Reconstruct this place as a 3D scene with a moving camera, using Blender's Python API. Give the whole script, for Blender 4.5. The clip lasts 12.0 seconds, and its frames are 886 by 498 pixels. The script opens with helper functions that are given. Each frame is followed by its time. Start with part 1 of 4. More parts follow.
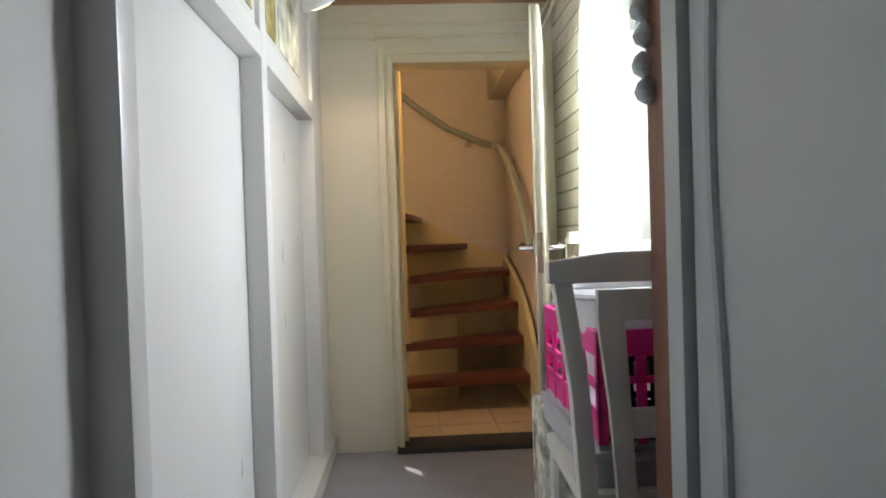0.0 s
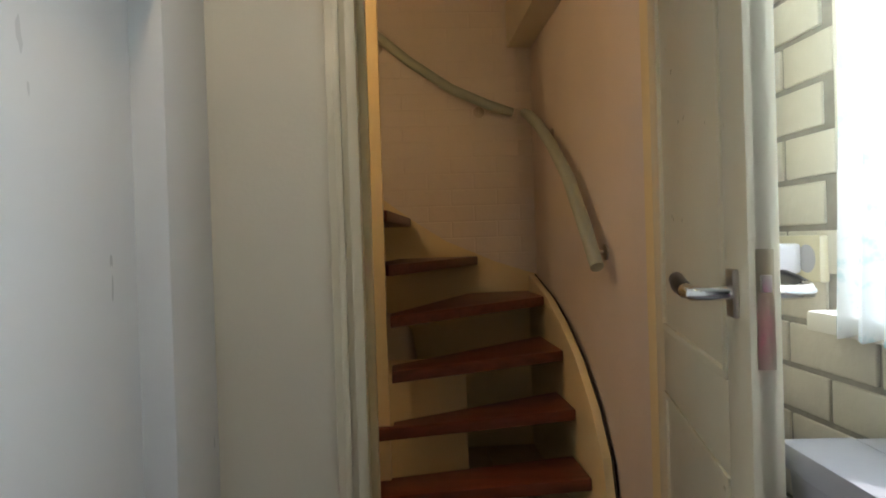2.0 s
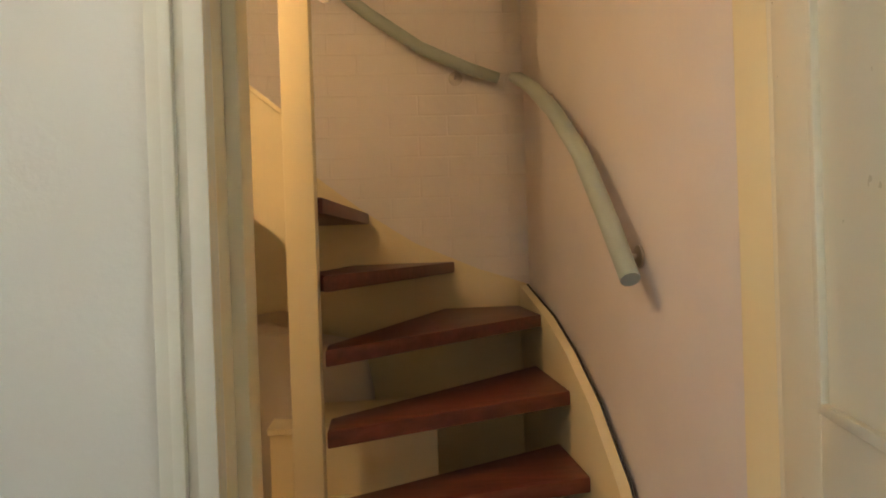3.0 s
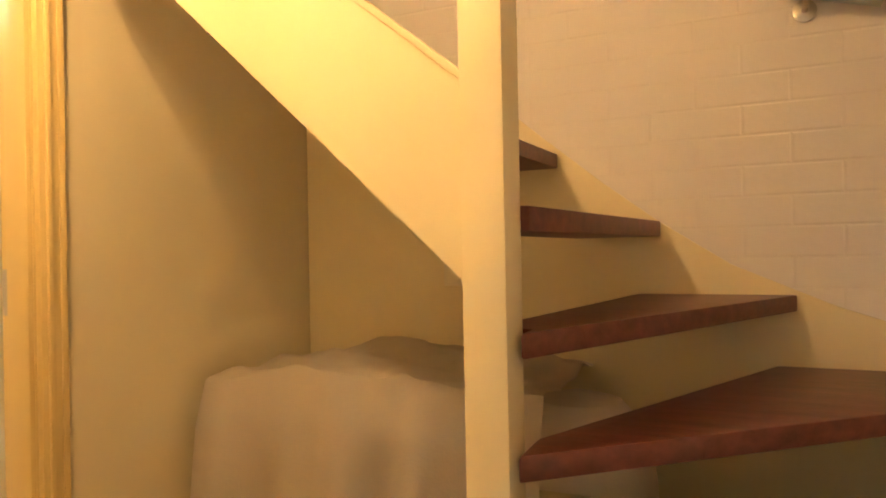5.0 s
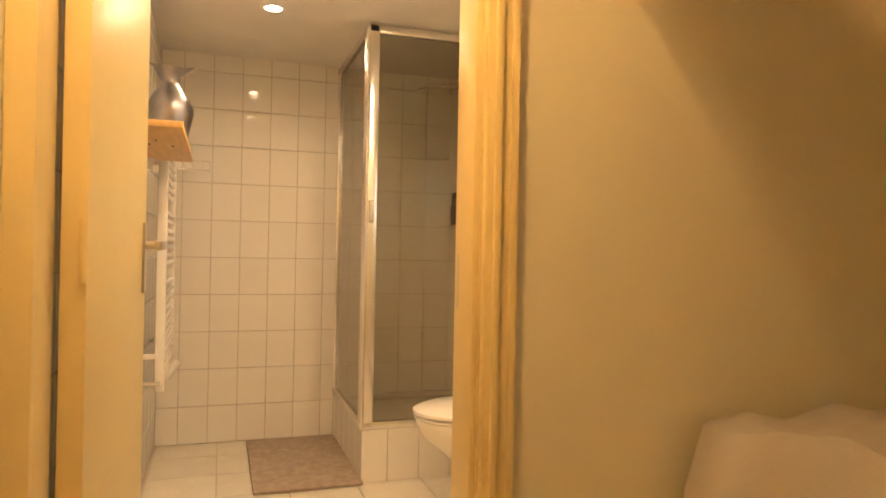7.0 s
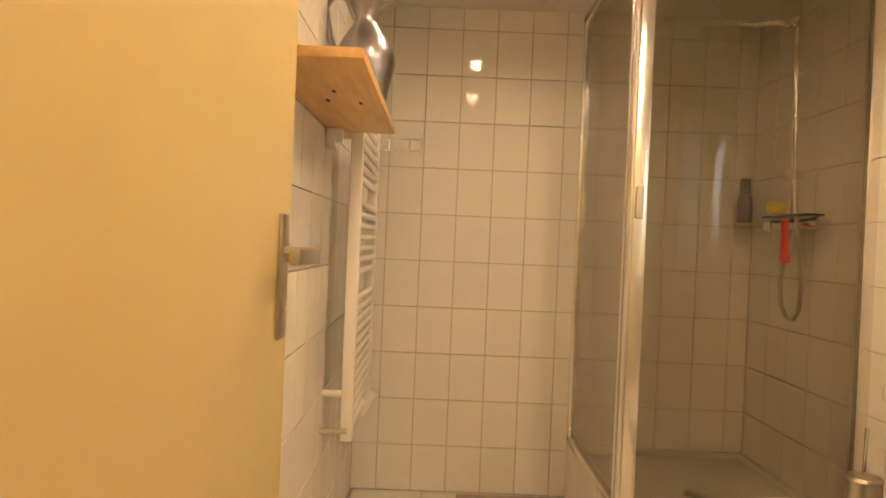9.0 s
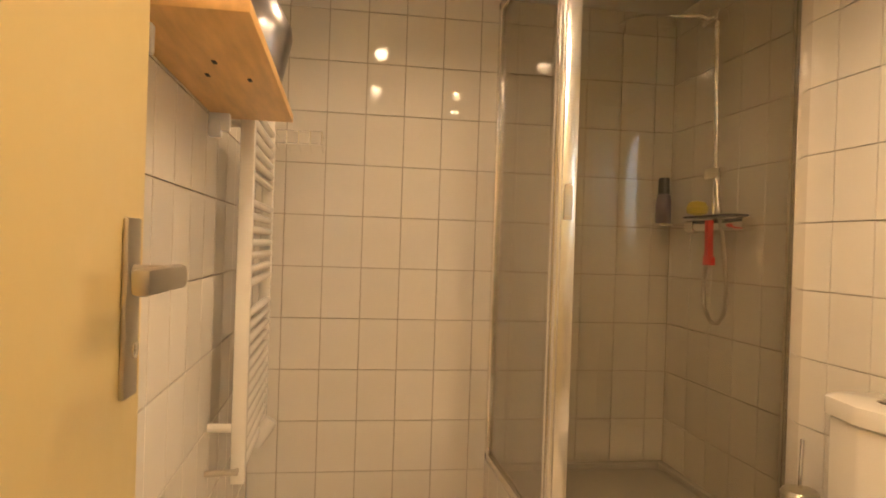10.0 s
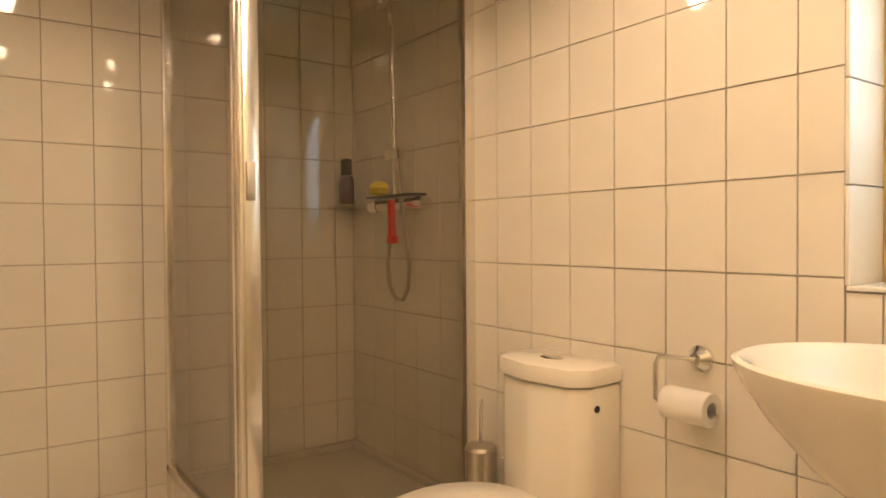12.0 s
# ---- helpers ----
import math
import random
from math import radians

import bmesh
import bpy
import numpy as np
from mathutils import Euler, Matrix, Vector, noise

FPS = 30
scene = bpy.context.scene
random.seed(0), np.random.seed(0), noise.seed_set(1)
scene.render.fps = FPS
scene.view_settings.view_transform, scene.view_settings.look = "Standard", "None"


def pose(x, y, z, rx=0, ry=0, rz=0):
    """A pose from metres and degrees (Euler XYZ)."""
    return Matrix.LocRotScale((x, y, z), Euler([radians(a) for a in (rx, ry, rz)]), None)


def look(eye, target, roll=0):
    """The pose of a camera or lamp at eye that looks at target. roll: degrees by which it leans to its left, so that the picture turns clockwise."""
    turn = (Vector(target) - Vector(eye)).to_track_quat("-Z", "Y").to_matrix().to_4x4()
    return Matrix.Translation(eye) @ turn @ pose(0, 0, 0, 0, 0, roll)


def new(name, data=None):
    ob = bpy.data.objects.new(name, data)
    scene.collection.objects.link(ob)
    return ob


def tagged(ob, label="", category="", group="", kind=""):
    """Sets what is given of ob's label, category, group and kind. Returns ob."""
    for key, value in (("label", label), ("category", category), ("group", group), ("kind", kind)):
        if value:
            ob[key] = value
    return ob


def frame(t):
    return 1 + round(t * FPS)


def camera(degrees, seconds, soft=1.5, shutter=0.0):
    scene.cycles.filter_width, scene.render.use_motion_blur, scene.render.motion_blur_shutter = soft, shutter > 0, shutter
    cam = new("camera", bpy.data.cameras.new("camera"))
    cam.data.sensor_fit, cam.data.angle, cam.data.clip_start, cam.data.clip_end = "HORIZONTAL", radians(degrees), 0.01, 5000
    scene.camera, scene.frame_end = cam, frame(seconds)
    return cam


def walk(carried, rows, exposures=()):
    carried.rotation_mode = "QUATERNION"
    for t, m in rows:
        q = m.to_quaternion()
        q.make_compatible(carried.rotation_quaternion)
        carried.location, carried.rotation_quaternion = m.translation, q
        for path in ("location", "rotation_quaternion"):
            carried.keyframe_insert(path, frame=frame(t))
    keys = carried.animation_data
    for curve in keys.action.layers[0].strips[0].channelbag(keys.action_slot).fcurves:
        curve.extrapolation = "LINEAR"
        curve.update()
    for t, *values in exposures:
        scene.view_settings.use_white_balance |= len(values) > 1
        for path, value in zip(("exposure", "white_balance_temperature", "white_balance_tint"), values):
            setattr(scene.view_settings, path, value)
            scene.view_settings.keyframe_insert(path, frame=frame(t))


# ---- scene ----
cam = camera(66.9, 12.0, soft=1.8)
PATH = [
    (0, (0.396, -2.942, 0.995), (0.493, -0.944, 0.959), -1.8),
    (0.5, (0.398, -2.526, 1.006), (0.498, -0.528, 0.977), -1.8),
    (1, (0.394, -2.125, 1.011), (0.494, -0.128, 0.985), -1.8),
    (1.5, (0.403, -1.766, 1.009), (0.51, 0.231, 0.983), -1.8),
    (2, (0.424, -1.400, 1.019), (0.554, 0.596, 0.999), -1.8),
    (2.5, (0.443, -1.02, 1.017), (0.638, 0.97, 0.993), -1.9),
    (2.7, (0.472, -0.871, 1.008), (0.682, 1.118, 0.993), -1.9),
    (4.5, (0.723, -0.156, 1.057), (0.234, 1.783, 1.048), -1.7),
    (5, (0.7, 0.006, 1.071), (-0.129, 1.826, 1.078), -1.1),
    (5.5, (0.678, 0.171, 1.085), (-0.518, 1.773, 1.097), -0.6),
    (6, (0.659, 0.277, 1.100), (-0.848, 1.591, 1.132), 0.1),
    (6.5, (0.567, 0.427, 1.081), (-1.178, 1.404, 1.095), 0.5),
    (7, (0.41, 0.507, 1.056), (-1.487, 1.141, 1.063), 1.1),
    (7.5, (0.185, 0.562, 1.036), (-1.793, 0.859, 1.032), 1.5),
    (9.3, (-0.611, 0.545, 1.092), (-2.611, 0.556, 1.071), 2.4),
    (9.5, (-0.666, 0.543, 1.095), (-2.664, 0.619, 1.076), 2.4),
    (10, (-0.766, 0.530, 1.097), (-2.742, 0.835, 1.087), 1.9),
    (10.5, (-0.812, 0.524, 1.095), (-2.736, 1.069, 1.088), 1.3),
    (11, (-0.842, 0.540, 1.086), (-2.678, 1.333, 1.067), 0.7),
    (11.5, (-0.860, 0.550, 1.082), (-2.584, 1.562, 1.052), 0.15),
    (12, (-0.873, 0.552, 1.083), (-2.500, 1.716, 1.0465), -0.4),
]
EXPO = [(0, 0.30, 6500, 16), (0.5, -0.28, 6400, 16), (1.0, -0.98, 6300, 14), (1.5, -1.0, 6200, 14), (2.0, -0.42, 6200, 14), (2.5, 0.14, 5900, 14), (3.5, 0.98, 6300, 13), (4.5, 1.35, 6600, 14), (5.5, 1.42, 6700, 14), (6.5, 1.40, 6800, 14), (7.5, 1.29, 6700, 13), (9.5, 1.14, 6500, 13), (12, 1.10, 6200, 14)]
walk(cam, [(t, look(eye, target, roll)) for t, eye, target, roll in PATH], EXPO)

# ---- light ----
world = bpy.data.worlds.new("world")
scene.world = world
world.use_nodes = True
wn = world.node_tree.nodes
sky = wn.new("ShaderNodeTexSky")
sky.sky_type = "NISHITA"
sky.sun_disc = False
sky.sun_elevation, sky.sun_rotation = radians(46), radians(140)
wn["Background"].inputs["Strength"].default_value = 0.05
world.node_tree.links.new(sky.outputs[0], wn["Background"].inputs["Color"])


def lamp(name, kind, m, power, color, size=0.1, angle=0.5, spot=120):
    d = bpy.data.lights.new(name, kind)
    d.energy, d.color = power, color
    if kind == "AREA":
        d.shape, d.size = "DISK", size
    elif kind == "SUN":
        d.angle = radians(angle)
    else:
        d.shadow_soft_size = size
    if kind == "SPOT":
        d.spot_size, d.spot_blend = radians(spot), 0.4
    ob = new(name, d)
    ob.matrix_world = m
    return ob


WARM = (1.0, 0.62, 0.27)
lamp("sun_lamp", "SUN", look((2.41, -2.61, 3.25), (0.41, -0.21, 0.03)), 5.0, (1.0, 0.95, 0.88))
lamp("window_sky", "AREA", look((1.36, -0.86, 1.5), (0.25, -0.75, 0.45)), 40, (0.84, 0.92, 1.0), 0.9)
for lx, ly, w in ((-0.15, 0.46, 8.5), (-0.20, 0.40, 4.0)):
    lamp("hall_lamp_light", "POINT", pose(lx, ly, 2.09), w, WARM, 0.02)
lamp("spotlight_lamp", "SPOT", look((0.125, -0.585, 1.79), (0.2, 0.1, 0.45)), 4.5, (1.0, 0.80, 0.55), 0.04, spot=110)
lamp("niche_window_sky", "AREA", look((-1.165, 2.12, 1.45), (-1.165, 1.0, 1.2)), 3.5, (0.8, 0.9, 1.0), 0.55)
DOWNLIGHTS = ((-2.57, 0.71), (-1.71, 0.73), (-1.71, 1.26), (-1.06, 1.34))
for sx, sy in DOWNLIGHTS:
    lamp("downlight_lamp", "SPOT", look((sx, sy, 2.07), (sx, sy, 0)), (7.8, 5.4)[sx < -2.5], (1.0, 0.68, 0.40), 0.03, spot=160)

# ---- materials ----


def mat(name, color, rough=0.5, metal=0.0, vary=0.06, scale=6.0, bump=0.0, bscale=60.0, rnd=0.0, spec=0.5, coat=0.0, grain=None, trans=0.0):
    m = bpy.data.materials.new(name)
    m.use_nodes = True
    nt = m.node_tree
    p = nt.nodes["Principled BSDF"]
    L = nt.links.new
    co = nt.nodes.new("ShaderNodeTexCoord")
    mp = nt.nodes.new("ShaderNodeMapping")
    L(co.outputs["Object"], mp.inputs["Vector"])
    if grain:
        mp.inputs["Scale"].default_value = grain
    n1 = nt.nodes.new("ShaderNodeTexNoise")
    n1.inputs["Scale"].default_value, n1.inputs["Detail"].default_value = scale, 6
    n2 = nt.nodes.new("ShaderNodeTexNoise")
    n2.inputs["Scale"].default_value, n2.inputs["Detail"].default_value = bscale, 4
    L(mp.outputs[0], n1.inputs["Vector"])
    L(mp.outputs[0], n2.inputs["Vector"])
    ramp = nt.nodes.new("ShaderNodeMapRange")
    ramp.inputs["From Min"].default_value, ramp.inputs["From Max"].default_value = 0.3, 0.7
    ramp.inputs["To Min"].default_value, ramp.inputs["To Max"].default_value = 1 - vary, 1 + vary
    L(n1.outputs["Fac"], ramp.inputs["Value"])
    hsv = nt.nodes.new("ShaderNodeHueSaturation")
    hsv.inputs["Color"].default_value = (*color, 1)
    src = ramp.outputs[0]
    if rnd:
        oi = nt.nodes.new("ShaderNodeObjectInfo")
        r2 = nt.nodes.new("ShaderNodeMapRange")
        r2.inputs["To Min"].default_value, r2.inputs["To Max"].default_value = 1 - rnd, 1 + rnd
        L(oi.outputs["Random"], r2.inputs["Value"])
        mul = nt.nodes.new("ShaderNodeMath")
        mul.operation = "MULTIPLY"
        L(src, mul.inputs[0])
        L(r2.outputs[0], mul.inputs[1])
        src = mul.outputs[0]
    L(src, hsv.inputs["Value"])
    L(hsv.outputs[0], p.inputs["Base Color"])
    rr = nt.nodes.new("ShaderNodeMapRange")
    rr.inputs["To Min"].default_value, rr.inputs["To Max"].default_value = max(0, rough - 0.06), min(1, rough + 0.06)
    L(n2.outputs["Fac"], rr.inputs["Value"])
    L(rr.outputs[0], p.inputs["Roughness"])
    p.inputs["Metallic"].default_value = metal
    p.inputs["Specular IOR Level"].default_value = spec
    p.inputs["Coat Weight"].default_value = coat
    p.inputs["Transmission Weight"].default_value = trans
    if bump:
        b = nt.nodes.new("ShaderNodeBump")
        b.inputs["Strength"].default_value, b.inputs["Distance"].default_value = bump, 0.004
        L(n2.outputs["Fac"], b.inputs["Height"])
        L(b.outputs[0], p.inputs["Normal"])
    return m


def glass(name, color, rough=0.0):
    m = bpy.data.materials.new(name)
    m.use_nodes = True
    nt = m.node_tree
    nt.nodes.remove(nt.nodes["Principled BSDF"])
    t = nt.nodes.new("ShaderNodeBsdfTransparent")
    g = nt.nodes.new("ShaderNodeBsdfGlossy")
    lw = nt.nodes.new("ShaderNodeLayerWeight")
    f = nt.nodes.new("ShaderNodeMath")
    f.operation = "POWER"
    f.inputs[1].default_value = 4.0
    f2 = nt.nodes.new("ShaderNodeMath")
    f2.operation = "MULTIPLY_ADD"
    f2.inputs[1].default_value, f2.inputs[2].default_value = 0.9, 0.035
    x = nt.nodes.new("ShaderNodeMixShader")
    t.inputs[0].default_value = (*color, 1)
    g.inputs["Roughness"].default_value = rough
    L = nt.links.new
    L(lw.outputs["Facing"], f.inputs[0])
    L(f.outputs[0], f2.inputs[0])
    L(f2.outputs[0], x.inputs[0])
    L(t.outputs[0], x.inputs[1])
    L(g.outputs[0], x.inputs[2])
    L(x.outputs[0], nt.nodes["Material Output"].inputs[0])
    return m


def emit(name, color, power):
    m = bpy.data.materials.new(name)
    m.use_nodes = True
    p = m.node_tree.nodes["Principled BSDF"]
    p.inputs["Base Color"].default_value = (*color, 1)
    p.inputs["Emission Color"].default_value = (*color, 1)
    p.inputs["Emission Strength"].default_value = power
    return m


def cloth_mat(name, color, see=0.5, sheer=0.0):
    m = bpy.data.materials.new(name)
    m.use_nodes = True
    nt = m.node_tree
    nt.nodes.remove(nt.nodes["Principled BSDF"])
    d = nt.nodes.new("ShaderNodeBsdfDiffuse")
    t = nt.nodes.new("ShaderNodeBsdfTranslucent")
    x = nt.nodes.new("ShaderNodeMixShader")
    x.inputs[0].default_value = see
    co = nt.nodes.new("ShaderNodeTexCoord")
    v = nt.nodes.new("ShaderNodeTexNoise")
    v.inputs["Scale"].default_value, v.inputs["Detail"].default_value = 34, 5
    cr = nt.nodes.new("ShaderNodeValToRGB")
    cr.color_ramp.elements[0].position, cr.color_ramp.elements[1].position = 0.36, 0.46
    cr.color_ramp.elements[0].color = (color[0] * 0.7, color[1] * 0.86, color[2] * 0.9, 1)
    cr.color_ramp.elements[1].color = (*color, 1)
    L = nt.links.new
    L(co.outputs["Object"], v.inputs["Vector"])
    L(v.outputs["Fac"], cr.inputs[0])
    L(cr.outputs[0], d.inputs[0])
    L(cr.outputs[0], t.inputs[0])
    L(d.outputs[0], x.inputs[1])
    L(t.outputs[0], x.inputs[2])
    gap = nt.nodes.new("ShaderNodeBsdfTransparent")
    y = nt.nodes.new("ShaderNodeMixShader")
    y.inputs[0].default_value = sheer
    L(x.outputs[0], y.inputs[1])
    L(gap.outputs[0], y.inputs[2])
    L(y.outputs[0], nt.nodes["Material Output"].inputs[0])
    return m


M_CLOSET = mat("closet paint", (0.72, 0.72, 0.69), 0.3, vary=0.03, scale=2.5, bump=0.08, bscale=9, grain=(1, 1, 0.25))
M_WALLC = mat("cream wall paint", (0.76, 0.71, 0.57), 0.5, vary=0.04, scale=2, bump=0.15, bscale=90)
M_TRIM = mat("cream gloss trim", (0.76, 0.70, 0.52), 0.3, vary=0.03, scale=3, bump=0.05, bscale=30)
M_YELLOW = mat("yellow door paint", (0.69, 0.54, 0.24), 0.35, vary=0.03, scale=2, bump=0.05, bscale=40)
M_PLASTER = mat("white painted brick", (0.74, 0.70, 0.66), 0.6, vary=0.04, scale=3, bump=0.35, bscale=25)
_nt = M_PLASTER.node_tree
_bt, _mp, _bp = _nt.nodes.new("ShaderNodeTexBrick"), _nt.nodes.new("ShaderNodeMapping"), _nt.nodes.new("ShaderNodeBump")
_mp.inputs["Rotation"].default_value = (radians(-90), 0, 0)
_nt.links.new(_nt.nodes["Texture Coordinate"].outputs["Object"], _mp.inputs["Vector"])
_nt.links.new(_mp.outputs[0], _bt.inputs["Vector"])
_bt.inputs["Scale"].default_value, _bt.inputs["Brick Width"].default_value, _bt.inputs["Row Height"].default_value = 1.0, 0.23, 0.08
_bt.inputs["Mortar Size"].default_value, _bt.inputs["Mortar Smooth"].default_value = 0.006, 0.9
_bp.inputs["Strength"].default_value, _bp.inputs["Distance"].default_value = 0.35, 0.004
_bp.invert = True
_nt.links.new(_bt.outputs["Fac"], _bp.inputs["Height"])
_nt.links.new(_nt.nodes["Bump"].outputs[0], _bp.inputs["Normal"])
_nt.links.new(_bp.outputs[0], _nt.nodes["Principled BSDF"].inputs["Normal"])
M_SMOOTH = mat("white plaster", (0.72, 0.67, 0.65), 0.6, vary=0.04, scale=3, bump=0.2, bscale=70)
M_HALL = mat("hall cream paint", (0.74, 0.66, 0.44), 0.5, vary=0.05, scale=1.5, bump=0.12, bscale=60)
M_STRING = mat("cream stair paint", (0.78, 0.68, 0.42), 0.38, vary=0.04, scale=3, bump=0.08, bscale=30)
M_TREAD = mat("red brown tread", (0.14, 0.04, 0.028), 0.38, vary=0.3, scale=5, bump=0.15, bscale=30, grain=(1, 8, 8))
M_RAIL = mat("grey green rail", (0.36, 0.42, 0.38), 0.4, vary=0.06)
M_TILE = mat("glazed wall tile", (0.80, 0.76, 0.68), 0.03, vary=0.015, rnd=0.02, bump=0.03, bscale=14)
M_GROUT = mat("grey grout", (0.52, 0.45, 0.37), 0.8, vary=0.1, scale=20)
M_FTILE = mat("beige floor tile", (0.56, 0.44, 0.31), 0.35, vary=0.07, scale=8, rnd=0.04, bump=0.06, bscale=40)
M_BTILE = mat("white floor tile", (0.78, 0.74, 0.64), 0.25, vary=0.04, scale=8, rnd=0.03, bump=0.05, bscale=40)
M_FLOOR = mat("grey floor paint", (0.29, 0.29, 0.32), 0.35, vary=0.08, scale=7, bump=0.1, bscale=50)
M_BRICK = mat("cream painted brick", (0.70, 0.66, 0.58), 0.55, vary=0.06, scale=9, rnd=0.05, bump=0.4, bscale=45)
M_MORTAR = mat("grey mortar", (0.36, 0.34, 0.31), 0.85, vary=0.12, scale=20, bump=0.3)
M_CEIL = mat("white ceiling", (0.80, 0.77, 0.72), 0.6, vary=0.03)
M_BEAM = mat("varnished pine", (0.50, 0.25, 0.09), 0.35, vary=0.25, scale=4, grain=(1, 9, 9), bump=0.06)
M_SHELF = mat("pine board", (0.72, 0.44, 0.16), 0.4, vary=0.14, scale=4, grain=(1.5, 12, 12), bump=0.05)
M_CHROME = mat("chrome", (0.86, 0.85, 0.83), 0.1, 1.0, vary=0.02)
M_ALU = mat("polished aluminium", (0.82, 0.80, 0.77), 0.2, 1.0, vary=0.03)
M_STEEL = mat("brushed steel", (0.56, 0.52, 0.46), 0.32, 1.0, vary=0.05)
M_PEWTER = mat("pewter", (0.36, 0.35, 0.36), 0.33, 1.0, vary=0.25, scale=9, bump=0.1)
M_CERAM = mat("white ceramic", (0.84, 0.80, 0.72), 0.07, vary=0.01)
M_ENAMEL = mat("white enamel", (0.84, 0.81, 0.74), 0.22, vary=0.02)
M_TRAY = mat("shower tray acrylic", (0.66, 0.63, 0.58), 0.25, vary=0.03)
M_BLACK = mat("black plastic", (0.025, 0.022, 0.03), 0.35, vary=0.1)
M_PINK = mat("pink plastic", (0.86, 0.03, 0.30), 0.35, vary=0.05)
M_WHITEP = mat("white plastic", (0.80, 0.80, 0.82), 0.3, vary=0.03)
M_GREYBOX = mat("grey carton", (0.48, 0.48, 0.52), 0.5, vary=0.05)
M_CHAIR = mat("white chair paint", (0.74, 0.73, 0.69), 0.35, vary=0.04, bump=0.08)
M_WARD = mat("grey white cabinet paint", (0.52, 0.55, 0.56), 0.35, vary=0.05, scale=3, bump=0.1, bscale=20)
M_WARDW = mat("brown wood edge", (0.20, 0.085, 0.05), 0.4, vary=0.25, grain=(10, 10, 1))
M_BRASS = mat("dull brass", (0.50, 0.44, 0.30), 0.35, 1.0, vary=0.1)
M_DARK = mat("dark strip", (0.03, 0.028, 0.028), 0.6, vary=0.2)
M_SHEET = mat("white cotton sheet", (0.78, 0.70, 0.58), 0.8, vary=0.03, bump=0.25, bscale=120)
M_MAT = mat("taupe bath mat", (0.42, 0.34, 0.27), 0.95, vary=0.15, scale=30, bump=0.8, bscale=240)
M_PAPER = mat("toilet paper", (0.84, 0.82, 0.78), 0.9, vary=0.03, bump=0.2)
M_RED = mat("red plastic", (0.75, 0.03, 0.03), 0.3, vary=0.04)
M_YSPONGE = mat("yellow sponge", (0.78, 0.62, 0.06), 0.9, vary=0.1, bump=0.6)
M_PURPLE = mat("purple bottle", (0.07, 0.035, 0.07), 0.3, vary=0.1)
M_GLASS = glass("grey tinted glass", (0.81, 0.80, 0.76))
M_PANE = glass("clear window glass", (0.95, 0.97, 0.96))
M_MIRROR = mat("mirror", (0.9, 0.9, 0.9), 0.02, 1.0, vary=0)
M_CURT = cloth_mat("printed curtain", (0.88, 0.90, 0.90), 0.72, 0.35)
M_FROST = cloth_mat("frosted glass", (0.80, 0.80, 0.76), 0.7)
M_LAMP = emit("lamp disc", (1.0, 0.78, 0.48), 18)
M_BULB = emit("warm bulb", (1.0, 0.70, 0.36), 7)
# Garden view that glows by itself: its daylight is emission in white and green.
M_OUT = emit("glowing garden backdrop", (0.85, 0.97, 0.90), 3.2)
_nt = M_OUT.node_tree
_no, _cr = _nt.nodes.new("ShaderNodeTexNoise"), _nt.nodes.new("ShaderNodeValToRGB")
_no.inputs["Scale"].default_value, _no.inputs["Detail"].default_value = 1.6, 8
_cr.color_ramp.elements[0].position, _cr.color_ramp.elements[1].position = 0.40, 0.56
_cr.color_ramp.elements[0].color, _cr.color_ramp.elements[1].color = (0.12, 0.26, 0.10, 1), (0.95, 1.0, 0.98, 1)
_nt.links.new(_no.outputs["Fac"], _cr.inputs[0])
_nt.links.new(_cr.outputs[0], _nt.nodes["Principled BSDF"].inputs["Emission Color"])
M_LEAF = mat("leaves", (0.09, 0.16, 0.05), 0.6, vary=0.4, rnd=0.3)
M_PIC1 = mat("printed picture", (0.45, 0.36, 0.12), 0.3, vary=0.9, scale=16)
M_BAG = mat("printed bag", (0.62, 0.62, 0.56), 0.5, vary=0.85, scale=18)
M_PIC2 = mat("printed poster", (0.62, 0.64, 0.52), 0.3, vary=0.7, scale=12)

# ---- tools ----


def bm_box(bm, lo, hi, bev=0.0):
    c = [(a + b) / 2 for a, b in zip(lo, hi)]
    s = [abs(b - a) for a, b in zip(lo, hi)]
    r = bmesh.ops.create_cube(bm, size=1, matrix=Matrix.Translation(c) @ Matrix.Diagonal((*s, 1)))
    if bev:
        es = list({e for v in r["verts"] for e in v.link_edges})
        bmesh.ops.bevel(bm, geom=es, offset=min(bev, min(s) * 0.45), segments=2, affect="EDGES", profile=0.6)
    return bm


def B(lo, hi, bev=0.0):
    return bm_box(bmesh.new(), lo, hi, bev)


def boxes(*args, bev=0.0):
    bm = bmesh.new()
    for lo, hi in args:
        bm_box(bm, lo, hi, bev)
    return bm


def bm_tube(bm, pts, r, n=10, cap=True):
    pts = [Vector(p) for p in pts]
    rs = r if isinstance(r, (list, tuple)) else [r] * len(pts)
    rings = []
    up = None
    for i, p in enumerate(pts):
        d = (pts[min(i + 1, len(pts) - 1)] - pts[max(i - 1, 0)]).normalized()
        if up is None:
            up = d.orthogonal().normalized()
        up = (up - d * up.dot(d)).normalized()
        side = d.cross(up)
        rings.append([bm.verts.new(p + (up * math.cos(a) + side * math.sin(a)) * rs[i]) for a in (2 * math.pi * k / n for k in range(n))])
    for a, b in zip(rings, rings[1:]):
        for k in range(n):
            bm.faces.new((a[k], a[(k + 1) % n], b[(k + 1) % n], b[k]))
    if cap:
        bm.faces.new(rings[0][::-1])
        bm.faces.new(rings[-1])
    return bm


def T(pts, r, n=10):
    return bm_tube(bmesh.new(), pts, r, n)


